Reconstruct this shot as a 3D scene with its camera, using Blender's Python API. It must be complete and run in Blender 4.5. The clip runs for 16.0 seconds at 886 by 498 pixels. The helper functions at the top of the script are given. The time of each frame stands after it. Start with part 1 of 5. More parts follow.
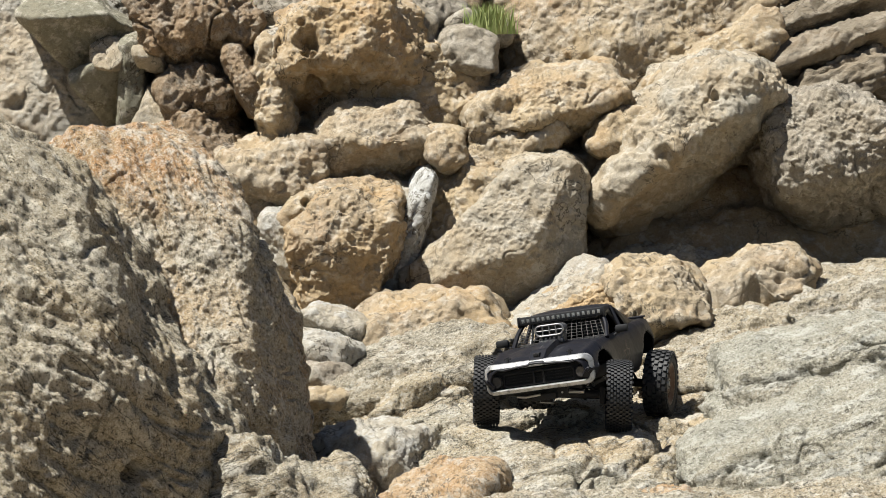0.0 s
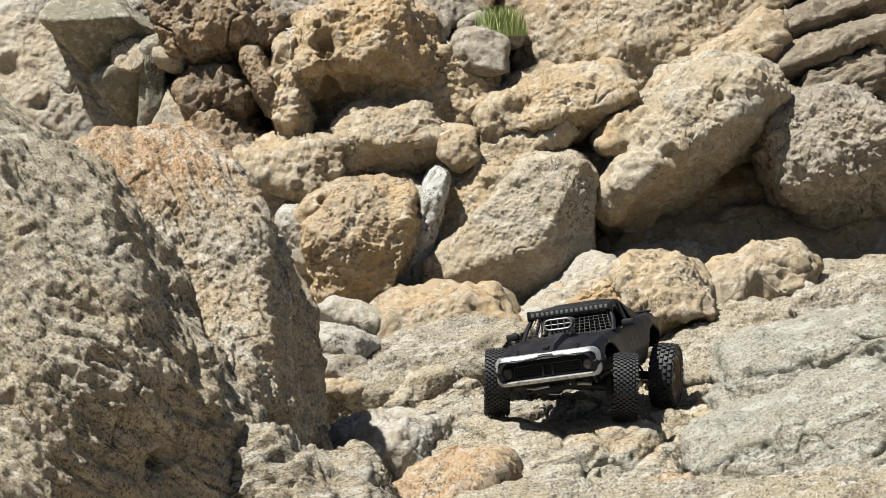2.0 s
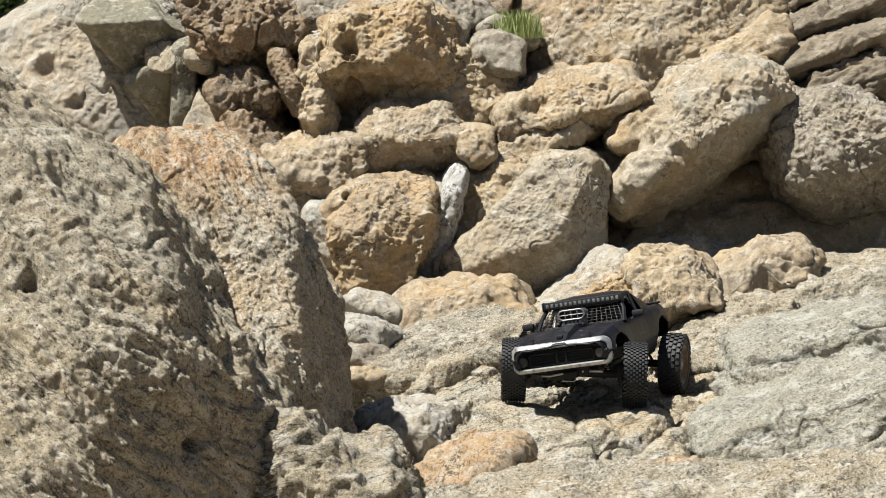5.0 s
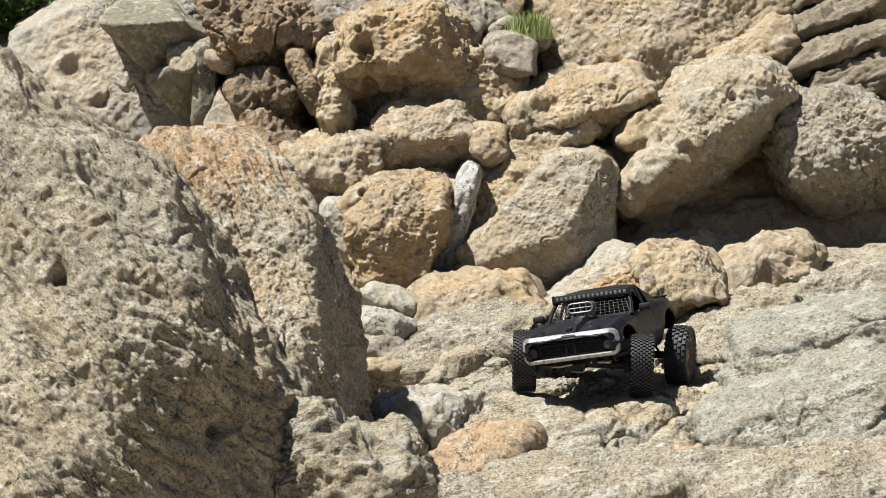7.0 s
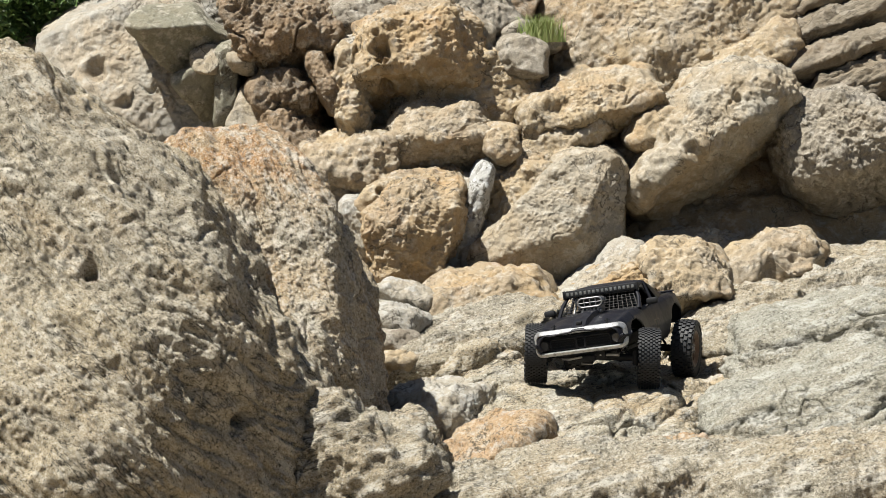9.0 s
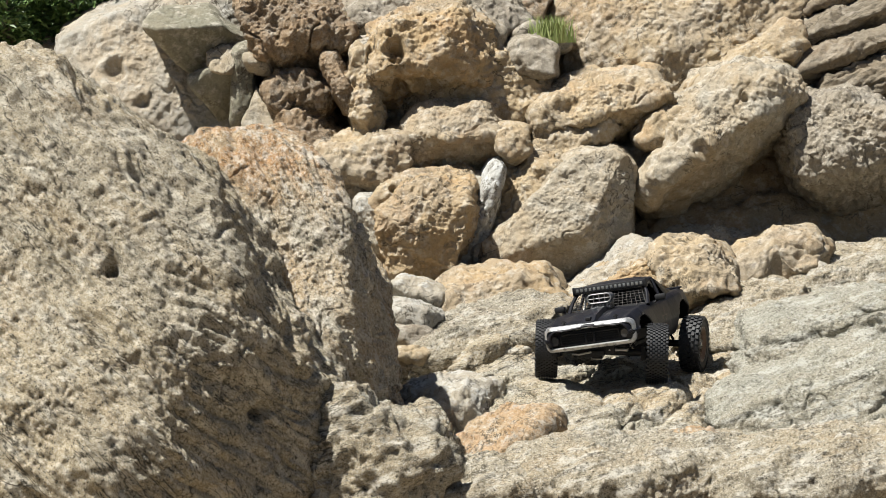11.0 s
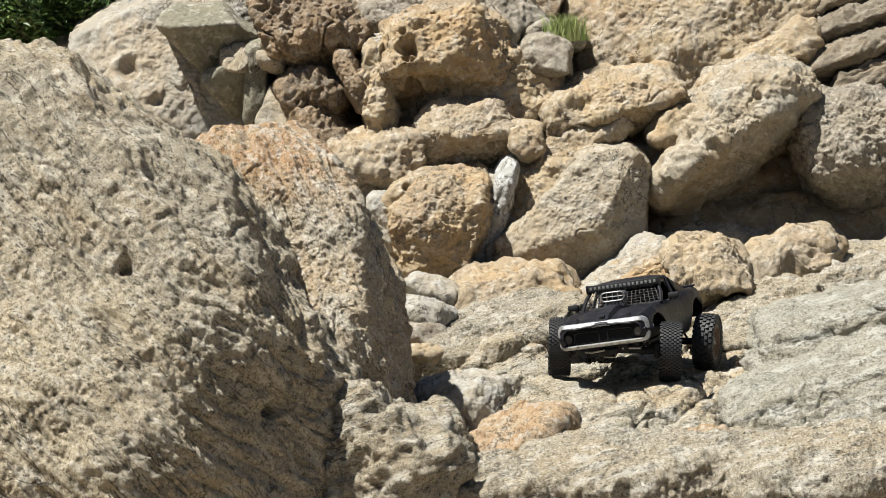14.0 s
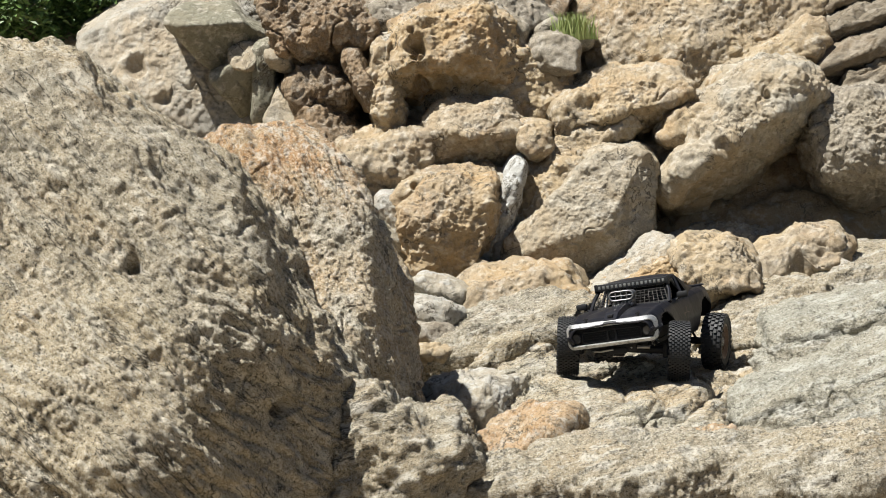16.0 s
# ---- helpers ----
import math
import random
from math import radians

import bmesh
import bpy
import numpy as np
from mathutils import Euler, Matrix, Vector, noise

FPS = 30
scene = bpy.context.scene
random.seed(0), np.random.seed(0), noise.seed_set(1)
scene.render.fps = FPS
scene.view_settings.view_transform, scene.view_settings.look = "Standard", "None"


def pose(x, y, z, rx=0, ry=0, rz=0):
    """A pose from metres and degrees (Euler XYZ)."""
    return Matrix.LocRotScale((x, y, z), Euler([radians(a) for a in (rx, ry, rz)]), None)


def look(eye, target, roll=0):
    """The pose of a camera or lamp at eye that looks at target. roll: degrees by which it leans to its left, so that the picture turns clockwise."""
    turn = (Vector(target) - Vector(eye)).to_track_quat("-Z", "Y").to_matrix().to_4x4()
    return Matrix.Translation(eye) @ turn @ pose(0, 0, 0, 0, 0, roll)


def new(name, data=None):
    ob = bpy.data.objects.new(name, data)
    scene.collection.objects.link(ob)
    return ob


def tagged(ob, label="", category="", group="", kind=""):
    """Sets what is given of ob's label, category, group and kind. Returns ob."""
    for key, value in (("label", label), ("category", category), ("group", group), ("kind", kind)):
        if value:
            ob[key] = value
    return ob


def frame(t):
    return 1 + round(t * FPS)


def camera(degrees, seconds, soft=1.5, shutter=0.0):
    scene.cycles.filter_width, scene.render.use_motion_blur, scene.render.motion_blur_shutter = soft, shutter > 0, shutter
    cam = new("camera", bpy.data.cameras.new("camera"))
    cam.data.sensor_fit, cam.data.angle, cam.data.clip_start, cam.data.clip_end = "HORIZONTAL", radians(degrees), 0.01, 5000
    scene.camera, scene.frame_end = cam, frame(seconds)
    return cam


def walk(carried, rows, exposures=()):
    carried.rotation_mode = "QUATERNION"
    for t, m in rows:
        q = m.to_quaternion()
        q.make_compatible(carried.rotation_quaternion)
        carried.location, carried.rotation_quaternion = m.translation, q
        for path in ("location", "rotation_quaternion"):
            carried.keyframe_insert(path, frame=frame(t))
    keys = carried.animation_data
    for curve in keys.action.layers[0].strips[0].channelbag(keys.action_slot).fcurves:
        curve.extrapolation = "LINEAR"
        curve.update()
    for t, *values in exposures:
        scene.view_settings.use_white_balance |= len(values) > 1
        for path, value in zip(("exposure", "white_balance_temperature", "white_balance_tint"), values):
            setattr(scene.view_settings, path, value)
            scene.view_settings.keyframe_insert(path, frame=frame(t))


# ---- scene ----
cam = camera(16, 16.0, soft=0.6)
walk(cam, [
    (0.00, pose(0.0031, 0.5504, 1.2354, 84.332, 0.000, -0.772)),
    (0.50, pose(0.0029, 0.5127, 1.2398, 84.312, 0.000, -0.714)),
    (1.00, pose(0.0027, 0.4731, 1.2444, 84.287, 0.000, -0.652)),
    (1.50, pose(0.0025, 0.4317, 1.2492, 84.261, 0.000, -0.592)),
    (2.00, pose(0.0022, 0.3929, 1.2537, 84.237, 0.000, -0.536)),
    (2.50, pose(0.0020, 0.3526, 1.2585, 84.205, 0.000, -0.477)),
    (3.00, pose(0.0018, 0.3092, 1.2635, 84.187, 0.000, -0.414)),
    (3.50, pose(0.0016, 0.2667, 1.2685, 84.158, 0.000, -0.361)),
    (4.00, pose(0.0013, 0.2274, 1.2732, 84.143, 0.000, -0.295)),
    (4.75, pose(0.0009, 0.1612, 1.2810, 84.101, 0.000, -0.207)),
    (5.50, pose(0.0005, 0.0933, 1.2890, 84.058, 0.000, -0.118)),
    (6.50, pose(0.0000, -0.0000, 1.3000, 84.000, 0.000, 0.000)),
    (7.00, pose(-0.0003, -0.0416, 1.3049, 83.969, 0.000, 0.062)),
    (7.50, pose(-0.0006, -0.0906, 1.3108, 83.942, 0.000, 0.123)),
    (8.00, pose(-0.0009, -0.1366, 1.3162, 83.926, 0.000, 0.187)),
    (8.50, pose(-0.0012, -0.1880, 1.3224, 83.903, 0.000, 0.256)),
    (9.00, pose(-0.0015, -0.2401, 1.3286, 83.879, 0.000, 0.314)),
    (9.50, pose(-0.0019, -0.2920, 1.3348, 83.851, 0.000, 0.381)),
    (10.25, pose(-0.0023, -0.3356, 1.3401, 83.827, 0.000, 0.452)),
    (11.00, pose(-0.0026, -0.3536, 1.3423, 83.813, 0.000, 0.520)),
    (12.00, pose(-0.0031, -0.3557, 1.3428, 83.796, 0.000, 0.603)),
    (12.50, pose(-0.0032, -0.3529, 1.3426, 83.786, 0.000, 0.634)),
    (13.00, pose(-0.0035, -0.3527, 1.3427, 83.776, 0.000, 0.679)),
    (13.50, pose(-0.0037, -0.3500, 1.3424, 83.772, 0.000, 0.712)),
    (14.00, pose(-0.0039, -0.3546, 1.3431, 83.771, 0.000, 0.752)),
    (14.50, pose(-0.0040, -0.3513, 1.3428, 83.764, 0.000, 0.785)),
    (15.00, pose(-0.0042, -0.3489, 1.3426, 83.758, 0.000, 0.822)),
    (15.50, pose(-0.0044, -0.3480, 1.3426, 83.752, 0.000, 0.854)),
    (16.00, pose(-0.0046, -0.3454, 1.3424, 83.750, 0.000, 0.897)),
])

# ---- light ----
SUN_ELEV, SUN_AZIM = 64.0, -107.0      # degrees; azimuth clockwise from +y
world = bpy.data.worlds.new("sky")
scene.world = world
world.use_nodes = True
wn = world.node_tree
sky = wn.nodes.new("ShaderNodeTexSky")
sky.sky_type = "NISHITA"
sky.sun_disc = False
sky.sun_elevation, sky.sun_rotation = radians(SUN_ELEV), radians(SUN_AZIM)
wn.links.new(sky.outputs[0], wn.nodes["Background"].inputs[0])
wn.nodes["Background"].inputs[1].default_value = 0.032
sun = new("sun", bpy.data.lights.new("sun", "SUN"))
sun.data.energy, sun.data.angle, sun.data.color = 5.0, radians(0.6), (1.0, 0.985, 0.925)
sun_dir = Vector((math.sin(radians(SUN_AZIM)) * math.cos(radians(SUN_ELEV)), math.cos(radians(SUN_AZIM)) * math.cos(radians(SUN_ELEV)), math.sin(radians(SUN_ELEV))))
sun.matrix_world = look(sun_dir * 20, (0, 0, 0))
scene.view_settings.exposure = 0.88


# ---- materials ----
def node(nt, kind, **kw):
    n = nt.nodes.new(kind)
    for key, value in kw.items():
        if key in n.inputs:
            n.inputs[key].default_value = value
    return n


def noise_node(nt, vec, scale, detail=4.0, rough=0.55, distort=0.0):
    n = node(nt, "ShaderNodeTexNoise", Scale=scale, Detail=detail, Roughness=rough, Distortion=distort)
    nt.links.new(vec, n.inputs["Vector"])
    return n.outputs["Fac"]


def ramp(nt, fac, lo, hi):
    n = node(nt, "ShaderNodeMapRange")
    n.inputs["From Min"].default_value, n.inputs["From Max"].default_value = lo, hi
    nt.links.new(fac, n.inputs["Value"])
    return n.outputs["Result"]


def mixed(nt, fac, a, b):
    n = nt.nodes.new("ShaderNodeMix")
    n.data_type = "RGBA"
    for sock, v in ((n.inputs[0], fac), (n.inputs[6], a), (n.inputs[7], b)):
        if isinstance(v, (tuple, float)):
            sock.default_value = v if isinstance(v, float) else (*v, 1)
        else:
            nt.links.new(v, sock)
    return n.outputs[2]


def times(nt, a, b):
    n = nt.nodes.new("ShaderNodeMath")
    n.operation = "MULTIPLY"
    for sock, v in ((n.inputs[0], a), (n.inputs[1], b)):
        if isinstance(v, float):
            sock.default_value = v
        else:
            nt.links.new(v, sock)
    return n.outputs[0]


def rock_material(name, base, second, stain, stain_amount=0.5, grain=0.6, grain_size=190.0, bump=0.5, pale=(0.54, 0.50, 0.43), dark=(0.085, 0.07, 0.05), crown=None, second_share=(0.40, 0.62), relief=1.0, blotch=0.42, lie=0.0, streak=1.0):
    m = bpy.data.materials.new(name)
    m.use_nodes = True
    nt = m.node_tree
    bsdf = nt.nodes["Principled BSDF"]
    coord = nt.nodes.new("ShaderNodeTexCoord")
    info = nt.nodes.new("ShaderNodeObjectInfo")
    shift = nt.nodes.new("ShaderNodeVectorMath")
    shift.operation = "MULTIPLY_ADD"
    shift.inputs[1].default_value = (1, 1, 1)
    spread = nt.nodes.new("ShaderNodeVectorMath")
    spread.operation = "SCALE"
    spread.inputs[0].default_value = (13.1, 7.7, 9.3)
    nt.links.new(info.outputs["Random"], spread.inputs["Scale"])
    nt.links.new(coord.outputs["Object"], shift.inputs[0])
    nt.links.new(spread.outputs[0], shift.inputs[2])
    vec = fine = shift.outputs[0]
    if streak > 1:                                         # markings drawn out along the layers
        along = nt.nodes.new("ShaderNodeMapping")
        along.vector_type = "TEXTURE"
        along.inputs["Rotation"].default_value = (0, radians(-lie), 0)
        along.inputs["Scale"].default_value = (streak, streak ** 0.5, streak ** -0.5)
        nt.links.new(fine, along.inputs["Vector"])
        vec = along.outputs[0]
    # broad colour fields, stains, then grains
    col = mixed(nt, ramp(nt, noise_node(nt, vec, 6.0, 6.0, 0.6, 0.6), *second_share), base, second)
    col = mixed(nt, times(nt, ramp(nt, noise_node(nt, vec, 9.0, 7.0, 0.68, 0.4), 0.50, 0.72), stain_amount), col, stain)
    if crown is not None:                                  # rusty lichen round the top
        sep = nt.nodes.new("ShaderNodeSeparateXYZ")
        nt.links.new(coord.outputs["Object"], sep.inputs[0])
        patch = ramp(nt, noise_node(nt, vec, 22.0, 6.0, 0.7), 0.42, 0.56)
        col = mixed(nt, times(nt, ramp(nt, sep.outputs["Z"], crown - 0.05, crown + 0.03), patch), col, (0.44, 0.25, 0.11))
    col = mixed(nt, times(nt, ramp(nt, noise_node(nt, vec, 38.0, 6.0, 0.7), 0.51, 0.61), blotch), col, pale)
    col = mixed(nt, times(nt, ramp(nt, noise_node(nt, vec, 55.0, 5.0, 0.72), 0.56, 0.63), blotch), col, dark)
    speck = noise_node(nt, fine, grain_size, 3.0, 0.7)
    col = mixed(nt, times(nt, ramp(nt, speck, 0.55, 0.68), grain), col, pale)
    col = mixed(nt, times(nt, ramp(nt, speck, 0.45, 0.34), grain), col, dark)
    # thin dark cracks that come and go
    line = nt.nodes.new("ShaderNodeMath")
    line.operation = "SUBTRACT"
    nt.links.new(noise_node(nt, vec, 17.0, 4.0, 0.6, 0.5), line.inputs[0])
    line.inputs[1].default_value = 0.5
    size = nt.nodes.new("ShaderNodeMath")
    size.operation = "ABSOLUTE"
    nt.links.new(line.outputs[0], size.inputs[0])
    gap = times(nt, ramp(nt, size.outputs[0], 0.016, 0.005), ramp(nt, noise_node(nt, vec, 5.0, 3.0), 0.46, 0.58))
    col = mixed(nt, times(nt, gap, 0.85), col, dark)
    crumb = noise_node(nt, fine, grain_size * 2.3, 3.0, 0.75)
    col = mixed(nt, times(nt, ramp(nt, crumb, 0.54, 0.64), grain * 0.75), col, pale)
    col = mixed(nt, times(nt, ramp(nt, crumb, 0.45, 0.36), grain * 0.55), col, dark)
    nt.links.new(col, bsdf.inputs["Base Color"])
    bsdf.inputs["Roughness"].default_value = 0.92
    bsdf.inputs["Specular IOR Level"].default_value = 0.25
    b1 = node(nt, "ShaderNodeBump", Strength=min(1.0, bump * 1.3), Distance=0.016 * relief)
    nt.links.new(noise_node(nt, vec, 48.0, 8.0, 0.72), b1.inputs["Height"])
    b2 = node(nt, "ShaderNodeBump", Strength=min(1.0, bump * 1.5), Distance=0.006 * relief)
    nt.links.new(noise_node(nt, fine, grain_size * 0.8, 4.0, 0.7), b2.inputs["Height"])
    nt.links.new(b1.outputs[0], b2.inputs["Normal"])
    b3 = node(nt, "ShaderNodeBump", Strength=min(1.0, bump * 1.3), Distance=0.0028 * relief)
    nt.links.new(noise_node(nt, fine, grain_size * 2.2, 3.0, 0.7), b3.inputs["Height"])
    nt.links.new(b2.outputs[0], b3.inputs["Normal"])
    nt.links.new(b3.outputs[0], bsdf.inputs["Normal"])
    return m


TAN = rock_material("tan_rock", (0.357, 0.276, 0.170), (0.285, 0.234, 0.166), (0.323, 0.200, 0.093), 0.6, 0.22, 150.0, 0.35)
ORANGE = rock_material("orange_rock", (0.382, 0.276, 0.153), (0.309, 0.246, 0.167), (0.341, 0.196, 0.088), 0.6, 0.2, 150.0, 0.4)
BROWN = rock_material("brown_rock", (0.32, 0.225, 0.135), (0.235, 0.175, 0.115), (0.294, 0.179, 0.092), 0.5, 0.25, 150.0, 0.6)
GREY = rock_material("grey_rock", (0.271, 0.233, 0.176), (0.228, 0.201, 0.162), (0.285, 0.209, 0.128), 0.4, 0.22, 150.0, 0.4)
PALE = rock_material("pale_rock", (0.27, 0.255, 0.22), (0.34, 0.285, 0.21), (0.37, 0.275, 0.17), 0.5, 0.15, bump=0.3, pale=(0.48, 0.46, 0.41))
# grey-brown slab colour, darkened to carry the part shade on the slabs
SHADED_LAYERS = rock_material("shaded_grey_brown_layered_rock", (0.22, 0.178, 0.125), (0.175, 0.148, 0.11), (0.25, 0.17, 0.10), 0.5, 0.2, 150.0, 0.4, pale=(0.36, 0.32, 0.26), lie=22.0, streak=2.2)
GREEN = rock_material("dark_green_rock", (0.181, 0.17, 0.124), (0.229, 0.21, 0.154), (0.248, 0.2, 0.124), 0.4, 0.15, bump=0.3)
SLAB = rock_material("slab_rock", (0.281, 0.256, 0.206), (0.315, 0.252, 0.168), (0.345, 0.252, 0.139), 0.4, 0.2, 150.0, 0.3)
WHITE = rock_material("pale_vein_rock", (0.37, 0.35, 0.305), (0.36, 0.315, 0.24), (0.37, 0.285, 0.18), 0.5, 0.25, bump=0.4, pale=(0.55, 0.55, 0.53))
VEIN = rock_material("white_vein", (0.39, 0.385, 0.36), (0.36, 0.34, 0.30), (0.40, 0.32, 0.21), 0.3, 0.2, bump=0.35, pale=(0.7, 0.71, 0.72))
SAND = rock_material("sandy_ledge_rock", (0.351, 0.288, 0.192), (0.312, 0.278, 0.211), (0.325, 0.218, 0.113), 0.45, 0.95, 210.0, 0.5, relief=1.0, pale=(0.559, 0.525, 0.454), dark=(0.055, 0.047, 0.034), blotch=0.7, lie=15.0, streak=2.6)
LICHEN = rock_material("grey_green_ledge_rock", (0.329, 0.294, 0.217), (0.308, 0.294, 0.238), (0.315, 0.231, 0.133), 0.4, 0.9, 210.0, 0.5, relief=1.0, pale=(0.518, 0.504, 0.448), dark=(0.065, 0.057, 0.042), blotch=0.7, lie=17.0, streak=2.8)
RUST = rock_material("rusty_rock", (0.44, 0.29, 0.155), (0.46, 0.35, 0.225), (0.42, 0.22, 0.095), 0.6, 0.6, blotch=0.7)
LEDGE = rock_material("ledge_rock", (0.43, 0.335, 0.205), (0.37, 0.335, 0.255), (0.338, 0.230, 0.126), 0.45, 0.95, 210.0, 0.5, relief=1.0, pale=(0.559, 0.531, 0.467), dark=(0.055, 0.047, 0.034), blotch=0.7, lie=15.0, streak=2.8)
PEAK = rock_material("orange_crowned_rock", (0.47, 0.35, 0.21), (0.42, 0.375, 0.29), (0.411, 0.244, 0.110), 0.55, 0.95, 190.0, 0.55, relief=1.2, crown=0.31, pale=(0.643, 0.592, 0.506), dark=(0.07, 0.056, 0.04), blotch=0.7, lie=-62.0, streak=1.8)
NEAR = rock_material("grainy_near_rock", (0.468, 0.384, 0.256), (0.407, 0.353, 0.263), (0.430, 0.296, 0.158), 0.45, 0.95, 200.0, 0.6, relief=1.2, pale=(0.675, 0.623, 0.519), dark=(0.05, 0.042, 0.03), blotch=0.7, lie=-42.0, streak=2.4)


# ---- rock shapes ----
PERM = np.random.RandomState(5).permutation(4096)
GRAD = np.random.RandomState(6).normal(size=(4096, 3))
GRAD /= np.linalg.norm(GRAD, axis=1)[:, None]


def perlin(p):
    """Gradient noise at the rows of p, about -1 to 1."""
    i = np.floor(p).astype(np.int64)
    f = p - i
    u = f * f * f * (f * (f * 6 - 15) + 10)
    total = np.zeros(len(p))
    for dx in (0, 1):
        for dy in (0, 1):
            for dz in (0, 1):
                h = PERM[(PERM[(PERM[(i[:, 0] + dx) & 4095] + i[:, 1] + dy) & 4095] + i[:, 2] + dz) & 4095]
                g = GRAD[h]
                w = np.abs(1 - dx - u[:, 0]) * np.abs(1 - dy - u[:, 1]) * np.abs(1 - dz - u[:, 2])
                total += w * (g[:, 0] * (f[:, 0] - dx) + g[:, 1] * (f[:, 1] - dy) + g[:, 2] * (f[:, 2] - dz))
    return total * 1.6


def fractal(p, octaves, gain=0.5, ridged=False):
    total, amp = np.zeros(len(p)), 1.0
    for o in range(octaves):
        n = perlin(p * 2.03 ** o + o * 17.3)
        total += amp * ((0.5 - np.abs(n)) if ridged else n)
        amp *= gain
    return total


def hollows(p, share):
    """Round pits scattered on a jittered grid: 1 at a pit's middle, 0 outside."""
    i = np.floor(p).astype(np.int64)
    best = np.zeros(len(p))
    for dx in (-1, 0, 1):
        for dy in (-1, 0, 1):
            for dz in (-1, 0, 1):
                c = i + (dx, dy, dz)
                h = PERM[(PERM[(PERM[c[:, 0] & 4095] + c[:, 1]) & 4095] + c[:, 2]) & 4095]
                centre = c + 0.5 + 0.35 * GRAD[h]
                size = 0.18 + 0.3 * ((h * 7919) % 1000) / 1000
                d = np.linalg.norm(p - centre, axis=1) / size
                best = np.maximum(best, np.where((h * 31) % 100 < share * 100, np.clip(1 - d * d, 0, 1), 0))
    return best


SPHERES = {}


def sphere(level):
    if level not in SPHERES:
        bm = bmesh.new()
        bmesh.ops.create_icosphere(bm, subdivisions=level, radius=1)
        v = np.array([x.co[:] for x in bm.verts])
        t = np.array([[x.index for x in q.verts] for q in bm.faces])
        bm.free()
        SPHERES[level] = v / np.linalg.norm(v, axis=1)[:, None], t
    return SPHERES[level]


def mesh_from(name, verts, faces, material, smooth=True):
    me = bpy.data.meshes.new(name)
    faces = np.asarray(faces)
    me.vertices.add(len(verts))
    me.vertices.foreach_set("co", np.asarray(verts, dtype=np.float32).ravel())
    n = faces.shape[1]
    me.loops.add(faces.size)
    me.loops.foreach_set("vertex_index", faces.ravel().astype(np.int32))
    me.polygons.add(len(faces))
    me.polygons.foreach_set("loop_start", np.arange(0, faces.size, n, dtype=np.int32))
    me.update(calc_edges=True)
    me.polygons.foreach_set("use_smooth", np.full(len(faces), smooth))
    me.materials.append(material)
    return me


